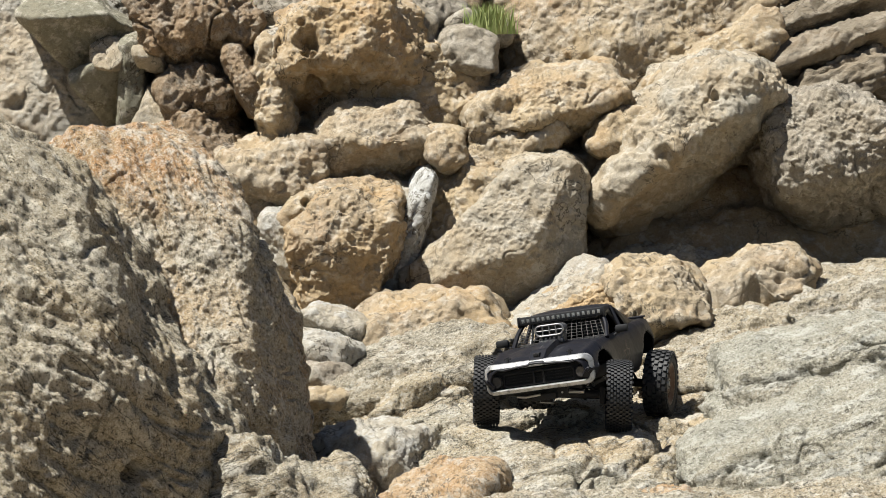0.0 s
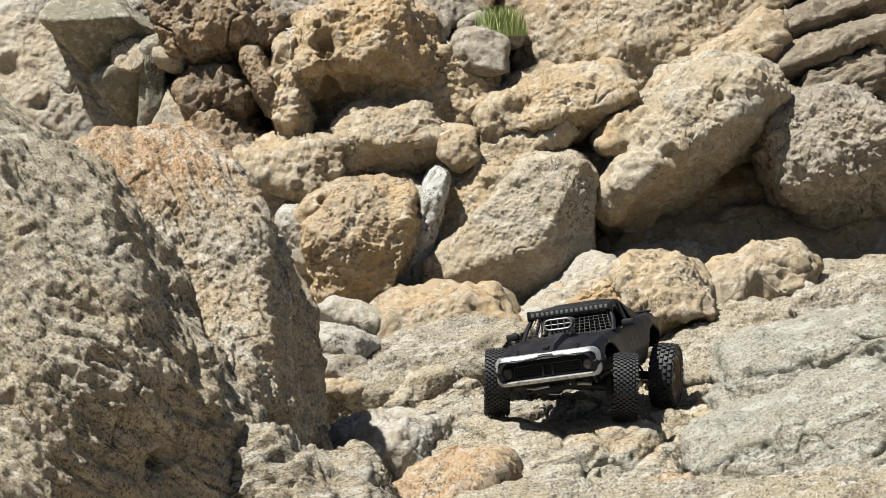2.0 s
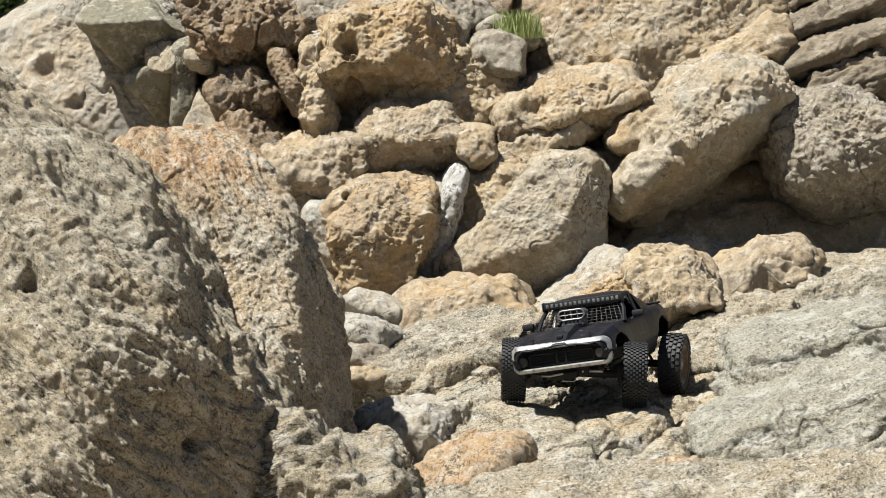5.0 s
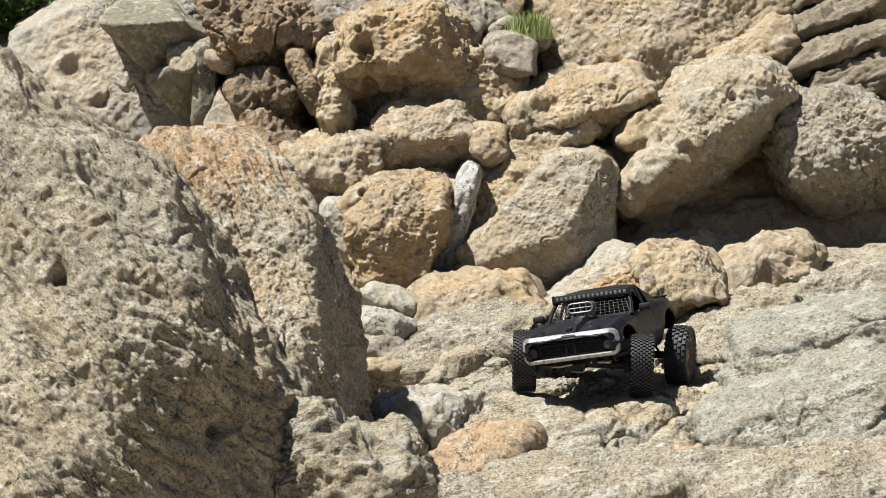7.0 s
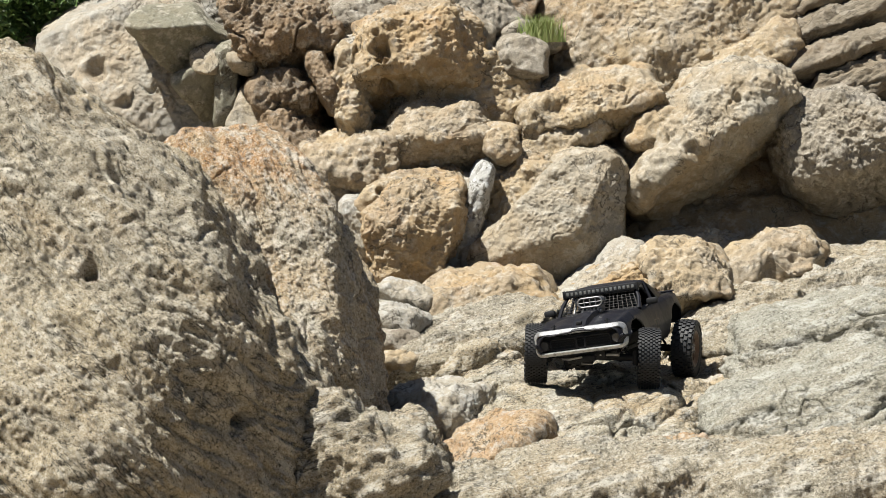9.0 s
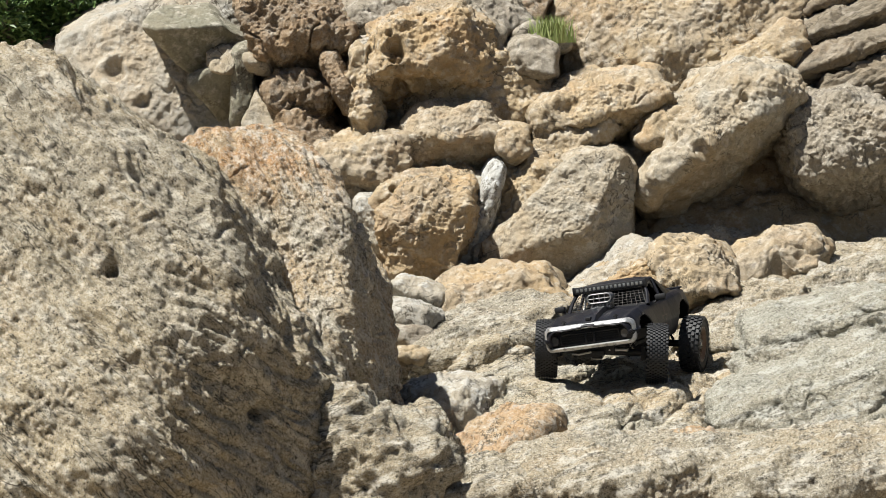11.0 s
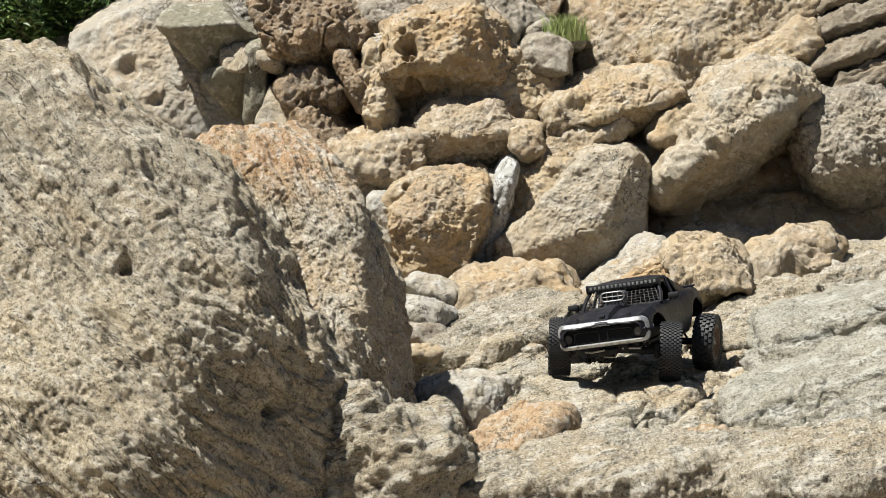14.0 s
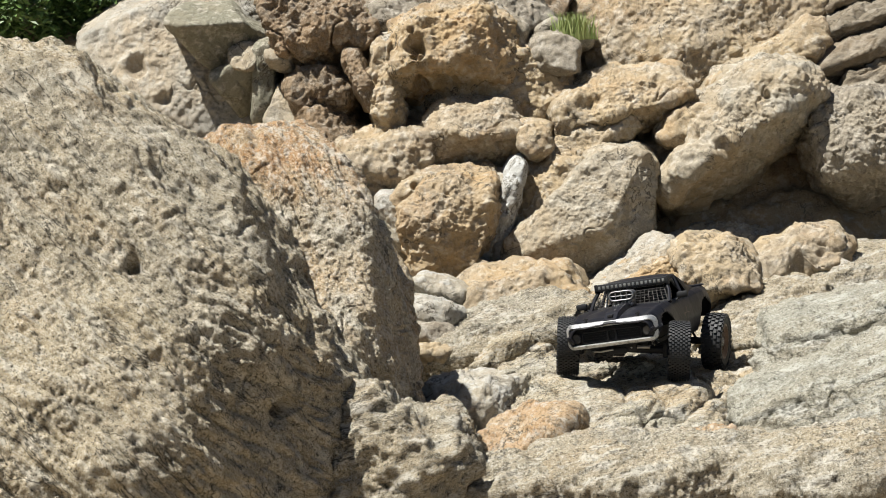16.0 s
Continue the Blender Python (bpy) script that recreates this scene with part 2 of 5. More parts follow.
def rock(name, label, place, half, roll, material, cuts=(), seed=0, level=5, k=26.0, p=2.9, facets=18, rough=0.8, pit=0.2, strata=0.3, pits=(), grains=0.4, bed=None, crag=1.0, chips=0):
    """A boulder: a rounded body of half sizes half, leaning by roll in the x-z plane, flattened by cuts
    (angle from +x towards +z, tilt towards -y, distance from the middle), weathered, and hollowed by pits (x, z, radius, depth)."""
    d, tris = sphere(level)
    d = d + 0.65 * np.array([0.15, -0.85, 0.5])            # finer towards the open side
    d = d / np.linalg.norm(d, axis=1)[:, None]
    ca, sa = math.cos(radians(roll)), math.sin(radians(roll))
    local = np.column_stack([d[:, 0] * ca + d[:, 2] * sa, d[:, 1], -d[:, 0] * sa + d[:, 2] * ca])
    inv = (np.abs(local[:, 0] / half[0]) ** p + np.abs(local[:, 1] / half[1]) ** p + np.abs(local[:, 2] / half[2]) ** p) ** (1 / p)
    acc = inv ** k
    for angle, tilt, dist in cuts:
        a, e = radians(angle), radians(tilt)
        m = np.array([math.cos(a) * math.cos(e), -math.sin(e), math.sin(a) * math.cos(e)])
        acc += np.maximum(d @ m / dist, 0) ** k
    rng = np.random.RandomState(seed + 100)
    for _ in range(facets):
        m = rng.normal(size=3)
        m /= np.linalg.norm(m)
        ml = np.array([m[0] * ca + m[2] * sa, m[1], -m[0] * sa + m[2] * ca])
        reach = math.sqrt((ml[0] * half[0]) ** 2 + (ml[1] * half[1]) ** 2 + (ml[2] * half[2]) ** 2)
        acc += np.maximum(d @ m / (reach * rng.uniform(0.81, 1.03)), 0) ** k
    r = acc ** (-1 / k)
    pos = d * r[:, None]
    for _ in range(chips):                                 # flat broken faces
        m = rng.normal(size=3) + (0, -0.5, 0)
        m /= np.linalg.norm(m)
        h = pos @ m
        over = h - h.max() * (1 - rng.uniform(0.05, 0.17))
        pos = pos - np.where(over > 0, over * rng.uniform(0.75, 1.0), 0)[:, None] * m
    size = (half[0] * half[1] * half[2]) ** (1 / 3)
    off = np.array([seed * 3.71, seed * 5.13, seed * 1.97])
    q = pos + off
    g = 0.055 * size * fractal(q * (1.6 / size), 3) * (0.4 + rough)
    g += crag * size * (0.10 * fractal(q * (1.5 / size) + 13, 3, 0.5, True) - 0.13 * hollows(q * (1.7 / size) + 21, 0.4))
    if strata:
        lie = bed if bed is not None else (roll if strata > 0.35 else 25)
        cb, sb = math.cos(radians(lie)), math.sin(radians(lie))
        tilt = np.column_stack([q[:, 0] * 2.0, q[:, 1] * 4.0, (q[:, 2] * cb - q[:, 0] * sb) * 34 + 1.2 * perlin(q * 5)])
        g += strata * 0.010 * (np.abs(perlin(tilt)) ** 0.6 - 0.4)
        if bed is not None:                                # thin sharp ridges along the layers
            thin = np.column_stack([q[:, 0] * 7 + q[:, 2] * sb * 4, q[:, 1] * 9, (q[:, 2] * cb - q[:, 0] * sb) * 75 + 1.5 * perlin(q * 9)])
            g -= strata * 0.0065 * np.clip(1 - np.abs(perlin(thin)) / 0.22, 0, 1) * np.clip(0.55 + 1.6 * perlin(q * 6 + 5), 0, 1)
    g += rough * 0.011 * fractal(q * 13, 3, 0.55)
    g += rough * 0.0085 * (fractal(q * 26 + 40, 3, 0.6, True))
    g += rough * 0.0035 * fractal(q * 85 + 9, 2, 0.6)
    g += grains * (0.0042 * hollows(q * 115 + 3, 0.8) - 0.0036 * hollows(q * 70 + 8, 0.35) + 0.0022 * fractal(q * 150 + 4, 2, 0.6))
    crack = np.abs(perlin(q * np.array([7.0, 7.0, 4.0]) + 71) + 0.15 * perlin(q * 30))
    g -= rough * 0.014 * np.clip(1 - crack / 0.02, 0, 1) * np.clip(4 * perlin(q * 4 + 90), 0, 1)
    if pit:
        g -= pit * (0.020 * hollows(q * 16, 0.45) + 0.008 * hollows(q * 45 + 5, 0.5))
    for x, z, radius, depth in pits:
        dist = ((pos[:, 0] - x) ** 2 + (pos[:, 2] - z) ** 2) / radius ** 2
        g -= np.where(pos[:, 1] < 0, depth * np.exp(-(dist * (1 + 0.35 * perlin(q * 30))) ** 2), 0)
    e1, e2 = pos[tris[:, 1]] - pos[tris[:, 0]], pos[tris[:, 2]] - pos[tris[:, 0]]
    fn = np.cross(e1, e2)
    nrm = np.column_stack([sum(np.bincount(tris[:, c], fn[:, a], len(pos)) for c in range(3)) for a in range(3)])
    nrm /= np.linalg.norm(nrm, axis=1)[:, None] + 1e-12
    ob = new(name, mesh_from(name, pos + nrm * g[:, None], tris, material))
    ob.location = place
    return tagged(ob, label, "rock" if "rock" in name else name, "weathered rocks on the slope")


CAR_X, CAR_Y, CAR_Z = 0.271, 5.345, 0.493        # where the car stands
CAR_TURN, CAR_PITCH = -16.000, -4.5
CAR_FEET = [(CAR_X + sx * 0.101 * math.cos(radians(CAR_TURN)) - sy * 0.157 * math.sin(radians(CAR_TURN)), CAR_Y + sx * 0.101 * math.sin(radians(CAR_TURN)) + sy * 0.157 * math.cos(radians(CAR_TURN))) for sx in (-1, 1) for sy in (-1, 1)]


# ---- ground ----
def ground_height(x, y):
    """The rocky slope: a low foot before the ledge, a steep back, then a gentle rise to the horizon."""
    prof = np.interp(y, [-3000, -40, 0, 4.5, 5.2, 5.6, 6.0, 6.36, 6.74, 7.4, 9, 15, 60, 3000],
                    [-60, -1.5, 0.05, 0.12, 0.26, 0.36, 0.52, 0.78, 1.06, 1.2, 1.3, 1.7, 4.0, 12.0])
    return prof


def build_ground():
    xs = np.concatenate([-np.geomspace(3000, 2.2, 40), np.linspace(-2.1, 2.1, 280), np.geomspace(2.2, 3000, 40)])
    ys = np.concatenate([-np.geomspace(3000, 0.5, 30), np.linspace(-0.4, 3.9, 30), np.linspace(3.93, 7.6, 250), np.geomspace(7.7, 3000, 60)])
    gx, gy = np.meshgrid(xs, ys)
    x, y = gx.ravel(), gy.ravel()
    near = np.clip((y - 3.6) / 0.6, 0, 1) * np.clip((8.0 - y) / 0.6, 0, 1)
    q = np.column_stack([x, y, np.zeros(len(x))])
    z = ground_height(x, y) + near * (0.05 * fractal(q * 2.3, 3) + 0.07 * fractal(q * 7, 5, 0.55, True) + 0.004 * fractal(q * 60, 2))
    n, w = len(ys), len(xs)
    idx = np.arange(n * w).reshape(n, w)
    quads = np.column_stack([idx[:-1, :-1].ravel(), idx[:-1, 1:].ravel(), idx[1:, 1:].ravel(), idx[1:, :-1].ravel()])
    ob = new("ground", mesh_from("ground", np.column_stack([x, y, z]), quads, TAN))
    tagged(ob, "tan rocky slope with crumbled stone between the boulders", "ground", kind="structure")


build_ground()


def build_ledge():
    """The broad ledge: worn layers that climb to the back and to the right, level where the car stands."""
    xs, ys = np.linspace(-0.12, 1.15, 520), np.linspace(4.62, 6.2, 560)
    gx, gy = np.meshgrid(xs, ys)
    x, y = gx.ravel(), gy.ravel()
    q = np.column_stack([x, y, np.zeros(len(x))])
    v = q * (1.0, 0.42, 1.0)                               # worn long along the fall of the slope
    s = y - 0.75 * (x - 0.3) + 0.10 * fractal(q * 2.6, 3) + 0.02 * fractal(q * 11, 3)
    base = np.interp(s, [4.2, 4.90, 5.05, 5.09, 5.20, 5.24, 5.38, 5.43, 5.57, 5.63, 5.79, 5.85, 6.1, 6.4],
                     [0.30, 0.37, 0.38, 0.415, 0.42, 0.445, 0.45, 0.485, 0.49, 0.53, 0.535, 0.57, 0.575, 0.60])
    z = base + 0.20 * np.logaddexp(0, (x - 0.42) * 9) / 9
    z += 0.035 * fractal(q * 4.2, 3)
    floor = CAR_Z + math.tan(radians(CAR_PITCH)) * ((y - CAR_Y) * math.cos(radians(CAR_TURN)) - (x - CAR_X) * math.sin(radians(CAR_TURN)))
    stand = 0.0
    for wx, wy in CAR_FEET:                                # worn level under the four wheels
        stand = np.maximum(stand, np.exp(-(((x - wx) / 0.055) ** 2 + ((y - wy) / 0.075) ** 2) ** 3))
    cover = np.exp(-(((x - CAR_X) / 0.22) ** 2 + ((y - CAR_Y + 0.06) / 0.36) ** 2) ** 3)
    z = z + cover * (np.minimum(z, floor + 0.006) - z)
    z = z + cover * 0.85 * (np.maximum(z, floor - 0.014) - z)
    z = z * (1 - stand) + (floor - 0.003 + 0.004 * fractal(q * 45, 2)) * stand
    z -= 0.5 * np.clip(0.02 - x, 0, 1) + 0.6 * np.clip(4.85 - y, 0, 1)
    zg = z.reshape(gx.shape)
    zy, zx = np.gradient(zg, ys, xs)
    nrm = np.column_stack([-zx.ravel(), -zy.ravel(), np.ones(len(x))])
    nrm /= np.linalg.norm(nrm, axis=1)[:, None]
    q = np.column_stack([x, y * 0.6, z * 1.5])
    bed = np.column_stack([x * 2.0, y * 1.5, (z - 0.28 * x) * 30 + 1.0 * perlin(q * 5)])
    g = 0.024 * (np.abs(perlin(bed)) ** 0.5 - 0.45) + 0.007 * fractal(q * 15, 4, 0.55, True) + 0.0035 * fractal(q * 60, 3, 0.6)
    g -= 0.009 * hollows(q * 15, 0.15) + 0.004 * hollows(q * 45 + 3, 0.3)
    g += 0.0045 * hollows(q * 105 + 1, 0.8)
    g -= 0.016 * np.clip(1 - np.abs(perlin(q * (5.0, 6.0, 6.0) + 31)) / 0.03, 0, 1)
    g *= 1 - 0.8 * stand
    n, w = len(ys), len(xs)
    idx = np.arange(n * w).reshape(n, w)
    quads = np.column_stack([idx[:-1, :-1].ravel(), idx[:-1, 1:].ravel(), idx[1:, 1:].ravel(), idx[1:, :-1].ravel()])
    ob = new("rock_ledge", mesh_from("rock_ledge", np.column_stack([x, y, z]) + nrm * g[:, None], quads, LEDGE))
    tagged(ob, "broad sandy grey-tan rock ledge with worn layers and cracks", "rock ledge", kind="structure")


build_ledge()

# ---- boulders ----
rock('boulder', 'large smooth pale boulder with a domed cream and grey face', (-0.649, 6.580, 0.969), (0.299, 0.240, 0.195), 0, PALE, seed=1, level=7, k=22, p=7, facets=0, rough=0.5, crag=0.12, strata=0.3, pit=0.3, cuts=[(-149, 4, 0.247), (-110, 4, 0.193), (-75, 4, 0.209), (8, 4, 0.249), (14, 4, 0.239), (33, 4, 0.246), (97, 4, 0.189), (107, 4, 0.193), (120, 4, 0.216), (100, 56, 0.181), (150, 56, 0.227), (60, 64, 0.205)], pits=[(-0.119, 0.024, 0.022, 0.03), (-0.054, -0.04, 0.014, 0.015)], chips=9)
rock('rock_wedge', 'dark angular greenish rock wedge on a pale boulder', (-0.591, 6.390, 1.061), (0.104, 0.120, 0.085), 0, GREEN, seed=2, level=6, k=60, p=7, facets=0, rough=0.25, crag=0.05, strata=0, pit=0, cuts=[(-137, 4, 0.061), (-52, 4, 0.079), (-24, 4, 0.1), (52, 4, 0.067), (91, 4, 0.066), (125, 4, 0.098), (-58, 50, 0.056), (85, 18, 0.057)], chips=2)
rock('rock_block', 'pale angular rock facet below a dark wedge', (-0.531, 6.370, 1.020), (0.035, 0.100, 0.030), 0, SLAB, seed=3, level=5, k=70, p=7, facets=0, rough=0.25, crag=0.05, strata=0, pit=0, cuts=[(-174, 4, 0.038), (-95, 4, 0.034), (-12, 4, 0.035), (96, 4, 0.031), (100, 50, 0.049)], chips=9)
rock('rock_block', 'angular grey-brown rock block below a dark wedge', (-0.542, 6.390, 0.952), (0.062, 0.100, 0.064), 0, GREEN, seed=4, level=5, k=70, p=7, facets=0, rough=0.25, crag=0.05, strata=0, pit=0, cuts=[(-144, 4, 0.041), (-70, 4, 0.07), (4, 4, 0.045), (85, 4, 0.055), (118, 4, 0.061), (-50, 50, 0.055)], chips=9)
rock('rock_block', 'upright narrow brown rock prism', (-0.490, 6.370, 0.972), (0.026, 0.100, 0.094), 0, GREEN, seed=5, level=5, k=60, p=7, facets=0, rough=0.3, crag=0.05, strata=0, pit=0, cuts=[(-180, 4, 0.026), (-99, 4, 0.095), (-10, 4, 0.032), (10, 4, 0.032), (124, 4, 0.082), (20, 55, 0.061), (170, 60, 0.072)], chips=9)
rock('rock_block', 'pale tan angular shard of rock', (-0.440, 6.350, 0.893), (0.047, 0.100, 0.069), 0, SLAB, seed=6, level=5, k=60, p=7, facets=0, rough=0.3, crag=0.05, strata=0, pit=0, cuts=[(-145, 4, 0.052), (-95, 4, 0.051), (8, 4, 0.046), (48, 4, 0.046), (159, 4, 0.047), (110, 62, 0.068)], chips=9)
rock('rock_block', 'small angular grey-tan rock spur', (-0.454, 6.350, 1.014), (0.029, 0.090, 0.025), 0, SLAB, seed=7, level=5, k=60, p=7, facets=0, rough=0.3, crag=0.05, strata=0, pit=0, cuts=[(-157, 4, 0.026), (-105, 4, 0.024), (12, 4, 0.025), (96, 4, 0.026), (70, 40, 0.046), (-70, 40, 0.053)], chips=9)
rock('boulder', 'rough brown pitted boulder high on the slope', (-0.378, 6.440, 1.080), (0.132, 0.200, 0.105), 0, BROWN, seed=8, level=7, k=26, p=7, facets=0, rough=1.2, crag=0.5, strata=0.3, pit=1.0, cuts=[(-155, 4, 0.095), (-74, 4, 0.098), (-12, 4, 0.136), (40, 4, 0.102), (59, 4, 0.093), (91, 4, 0.094), (95, 55, 0.137), (-80, 40, 0.124)], chips=9)
rock('boulder', 'rounded brown pitted boulder wedged low on the slope', (-0.367, 6.360, 0.944), (0.067, 0.150, 0.052), 0, BROWN, seed=9, level=6, k=24, p=7, facets=0, rough=1.1, crag=0.5, strata=0.3, pit=1.0, cuts=[(-156, 4, 0.063), (-104, 4, 0.055), (-73, 4, 0.06), (5, 4, 0.059), (80, 4, 0.058), (120, 4, 0.056), (90, 55, 0.097), (-85, 40, 0.088)], chips=9)
rock('boulder', 'low orange-brown broken rock above a crevice foot', (-0.348, 6.310, 0.867), (0.067, 0.140, 0.052), 0, BROWN, seed=10, level=6, k=28, p=7, facets=0, rough=1.0, crag=0.5, strata=0.3, pit=0.8, cuts=[(-163, 4, 0.058), (-114, 4, 0.042), (-97, 4, 0.051), (15, 4, 0.059), (49, 4, 0.043), (92, 4, 0.055), (80, 50, 0.086)], chips=9)
rock('layered_rock', 'narrow upright pale grey rock sliver in a crevice', (-0.281, 6.250, 0.980), (0.036, 0.060, 0.071), 0, BROWN, seed=11, level=6, k=44, p=7, facets=0, rough=0.6, crag=0.1, strata=0.3, pit=0.3, cuts=[(-154, 4, 0.017), (-150, 4, 0.02), (0, 4, 0.031), (28, 4, 0.019), (96, 4, 0.059), (92, 58, 0.046)], chips=12)
rock('layered_rock', 'upright weathered grey-brown slab beside a dark crevice', (-0.224, 6.270, 0.935), (0.035, 0.100, 0.122), 0, TAN, seed=12, level=6, k=44, p=7, facets=0, rough=0.8, crag=0.12, strata=1.0, pit=0.6, cuts=[(-177, 4, 0.036), (-169, 4, 0.041), (-90, 4, 0.121), (1, 4, 0.039), (7, 4, 0.037), (43, 4, 0.085), (129, 4, 0.113), (150, 60, 0.078), (20, 60, 0.078)], chips=14, bed=75)
rock('layered_rock', 'small pale upright rock between boulders', (-0.221, 6.320, 1.026), (0.027, 0.100, 0.045), 0, PALE, seed=13, level=5, k=34, p=7, facets=0, rough=0.7, crag=0.2, strata=0.3, pit=0.3, cuts=[(-164, 4, 0.023), (-95, 4, 0.05), (6, 4, 0.022), (104, 4, 0.046), (92, 58, 0.07)], chips=9)
rock('boulder', 'large orange-tan boulder with dark round weathering holes', (-0.086, 6.330, 1.034), (0.144, 0.200, 0.112), 0, ORANGE, seed=14, level=7, k=26, p=7, facets=0, rough=0.9, crag=0.2, strata=0.3, pit=0.5, cuts=[(-172, 4, 0.146), (-97, 4, 0.111), (-80, 4, 0.092), (-15, 4, 0.154), (28, 4, 0.137), (53, 4, 0.123), (110, 4, 0.103), (117, 4, 0.109), (170, 4, 0.139), (92, 58, 0.139), (-85, 30, 0.098), (35, 55, 0.153)], pits=[(-0.076, 0.014, 0.019, 0.06), (-0.087, 0.047, 0.007, 0.03), (-0.094, 0.01, 0.007, 0.03), (-0.063, -0.023, 0.01, 0.03), (-0.069, -0.069, 0.014, 0.03)], chips=9)
rock('boulder', 'shaded tan rock under an orange boulder', (-0.061, 6.400, 0.905), (0.156, 0.180, 0.094), 0, TAN, seed=15, level=6, k=30, p=7, facets=0, rough=0.7, crag=0.2, strata=0.3, pit=0.5, cuts=[(-172, 4, 0.159), (-92, 4, 0.09), (-39, 4, 0.161), (20, 4, 0.145), (84, 4, 0.103), (107, 4, 0.104), (-80, 60, 0.126), (170, 55, 0.141)], chips=9)
rock('boulder', 'grey-brown rough boulder leaning on an orange one', (0.084, 6.350, 0.949), (0.074, 0.160, 0.112), 0, TAN, seed=16, level=6, k=28, p=7, facets=0, rough=0.9, crag=0.3, strata=0.3, pit=0.6, cuts=[(-169, 4, 0.064), (-166, 4, 0.064), (-108, 4, 0.113), (-33, 4, 0.081), (10, 4, 0.079), (64, 4, 0.086), (123, 4, 0.112), (60, 50, 0.1), (-50, 50, 0.111)], chips=9)
rock('boulder', 'small grey rock with a rounded top near the crest', (0.127, 6.340, 1.026), (0.053, 0.120, 0.043), 0, GREY, seed=17, level=5, k=24, p=7, facets=0, rough=0.7, crag=0.3, strata=0.3, pit=0.3, cuts=[(-167, 4, 0.055), (-111, 4, 0.041), (-81, 4, 0.054), (3, 4, 0.053), (56, 4, 0.045), (94, 4, 0.049), (137, 4, 0.058), (92, 58, 0.083)], chips=9)
rock('boulder', 'smooth grey boulder at the top of the slope', (-0.195, 6.520, 1.111), (0.137, 0.160, 0.075), 0, GREY, seed=18, level=6, k=26, p=7, facets=0, rough=0.7, crag=0.3, strata=0.3, pit=0.3, cuts=[(-135, 4, 0.101), (-64, 4, 0.053), (60, 4, 0.092), (91, 4, 0.058), (145, 4, 0.084), (92, 58, 0.111)], chips=9)
rock('layered_rock', 'long sloping grey-brown slab near the crest', (-0.005, 6.440, 1.106), (0.097, 0.140, 0.072), 0, GREY, seed=19, level=6, k=36, p=7, facets=0, rough=0.7, crag=0.3, strata=0.3, pit=0.3, cuts=[(-133, 4, 0.035), (-125, 4, 0.027), (-125, 4, 0.027), (0, 4, 0.075), (55, 4, 0.031), (86, 4, 0.052), (70, 50, 0.084)], chips=9)
rock('layered_rock', 'long flat grey slab near the crest', (0.061, 6.520, 1.116), (0.092, 0.140, 0.061), 0, GREY, seed=20, level=6, k=40, p=7, facets=0, rough=0.7, crag=0.3, strata=0.3, pit=0.3, cuts=[(-134, 4, 0.04), (-116, 4, 0.042), (-31, 4, 0.082), (35, 4, 0.047), (89, 4, 0.049), (70, 50, 0.085)], chips=9)
rock('layered_rock', 'grey slab ridge at the crest above the boulders', (0.119, 6.570, 1.130), (0.052, 0.120, 0.038), 0, BROWN, seed=21, level=5, k=36, p=7, facets=0, rough=0.7, crag=0.3, strata=0.3, pit=0.3, cuts=[(-154, 4, 0.04), (-93, 4, 0.043), (-22, 4, 0.043), (87, 4, 0.034), (92, 58, 0.082)], chips=9)
rock('layered_rock', 'low pale grey rock under a tuft of grass', (0.150, 6.460, 1.064), (0.060, 0.120, 0.030), 0, PALE, seed=22, level=5, k=30, p=7, facets=0, rough=0.7, crag=0.3, strata=0.3, pit=0.3, cuts=[(-140, 4, 0.045), (-90, 4, 0.031), (-4, 4, 0.061), (76, 4, 0.03), (115, 4, 0.044), (92, 58, 0.082)], chips=9)
rock('boulder', 'blocky tan boulder with a lit top and shaded front', (-0.039, 6.220, 0.846), (0.133, 0.170, 0.093), 0, TAN, seed=23, level=7, k=34, p=7, facets=0, rough=0.6, crag=0.12, strata=0.3, pit=0.5, cuts=[(-169, 4, 0.132), (-88, 4, 0.082), (-46, 4, 0.125), (32, 4, 0.108), (81, 4, 0.102), (104, 4, 0.1), (151, 4, 0.112), (167, 4, 0.117), (92, 36, 0.102), (-80, 40, 0.069), (-35, 40, 0.122)], pits=[(0.049, 0.006, 0.008, 0.02)], chips=9)
rock('stone', 'small rounded tan stone lodged between boulders', (0.081, 6.100, 0.863), (0.038, 0.060, 0.034), 0, TAN, seed=24, level=5, k=18, p=7, facets=0, rough=0.7, crag=0.2, strata=0.3, pit=0.3, cuts=[(-158, 4, 0.037), (-129, 4, 0.032), (-67, 4, 0.039), (14, 4, 0.036), (68, 4, 0.033), (124, 4, 0.039), (92, 58, 0.043)], chips=9)
rock('boulder', 'huge smooth tan rock face rising to the crest', (0.428, 6.580, 1.053), (0.300, 0.240, 0.156), 0, TAN, seed=25, level=7, k=30, p=7, facets=0, rough=0.7, crag=0.12, strata=0.3, pit=0.3, cuts=[(-180, 4, 0.265), (-98, 4, 0.17), (-80, 4, 0.165), (-59, 4, 0.168), (-42, 4, 0.209), (-13, 4, 0.286), (91, 4, 0.133), (153, 4, 0.263), (100, 58, 0.175), (150, 56, 0.215), (60, 62, 0.203)], chips=9, bed=34)
rock('layered_rock', 'long layered tan rock slab with cracks', (0.579, 6.410, 1.006), (0.131, 0.140, 0.100), 0, TAN, seed=26, level=6, k=34, p=7, facets=0, rough=0.7, crag=0.3, strata=1.3, pit=0.3, cuts=[(-151, 4, 0.146), (-62, 4, 0.044), (-29, 4, 0.089), (17, 4, 0.139), (121, 4, 0.041), (110, 45, 0.079), (-60, 50, 0.09)], chips=9, bed=34)
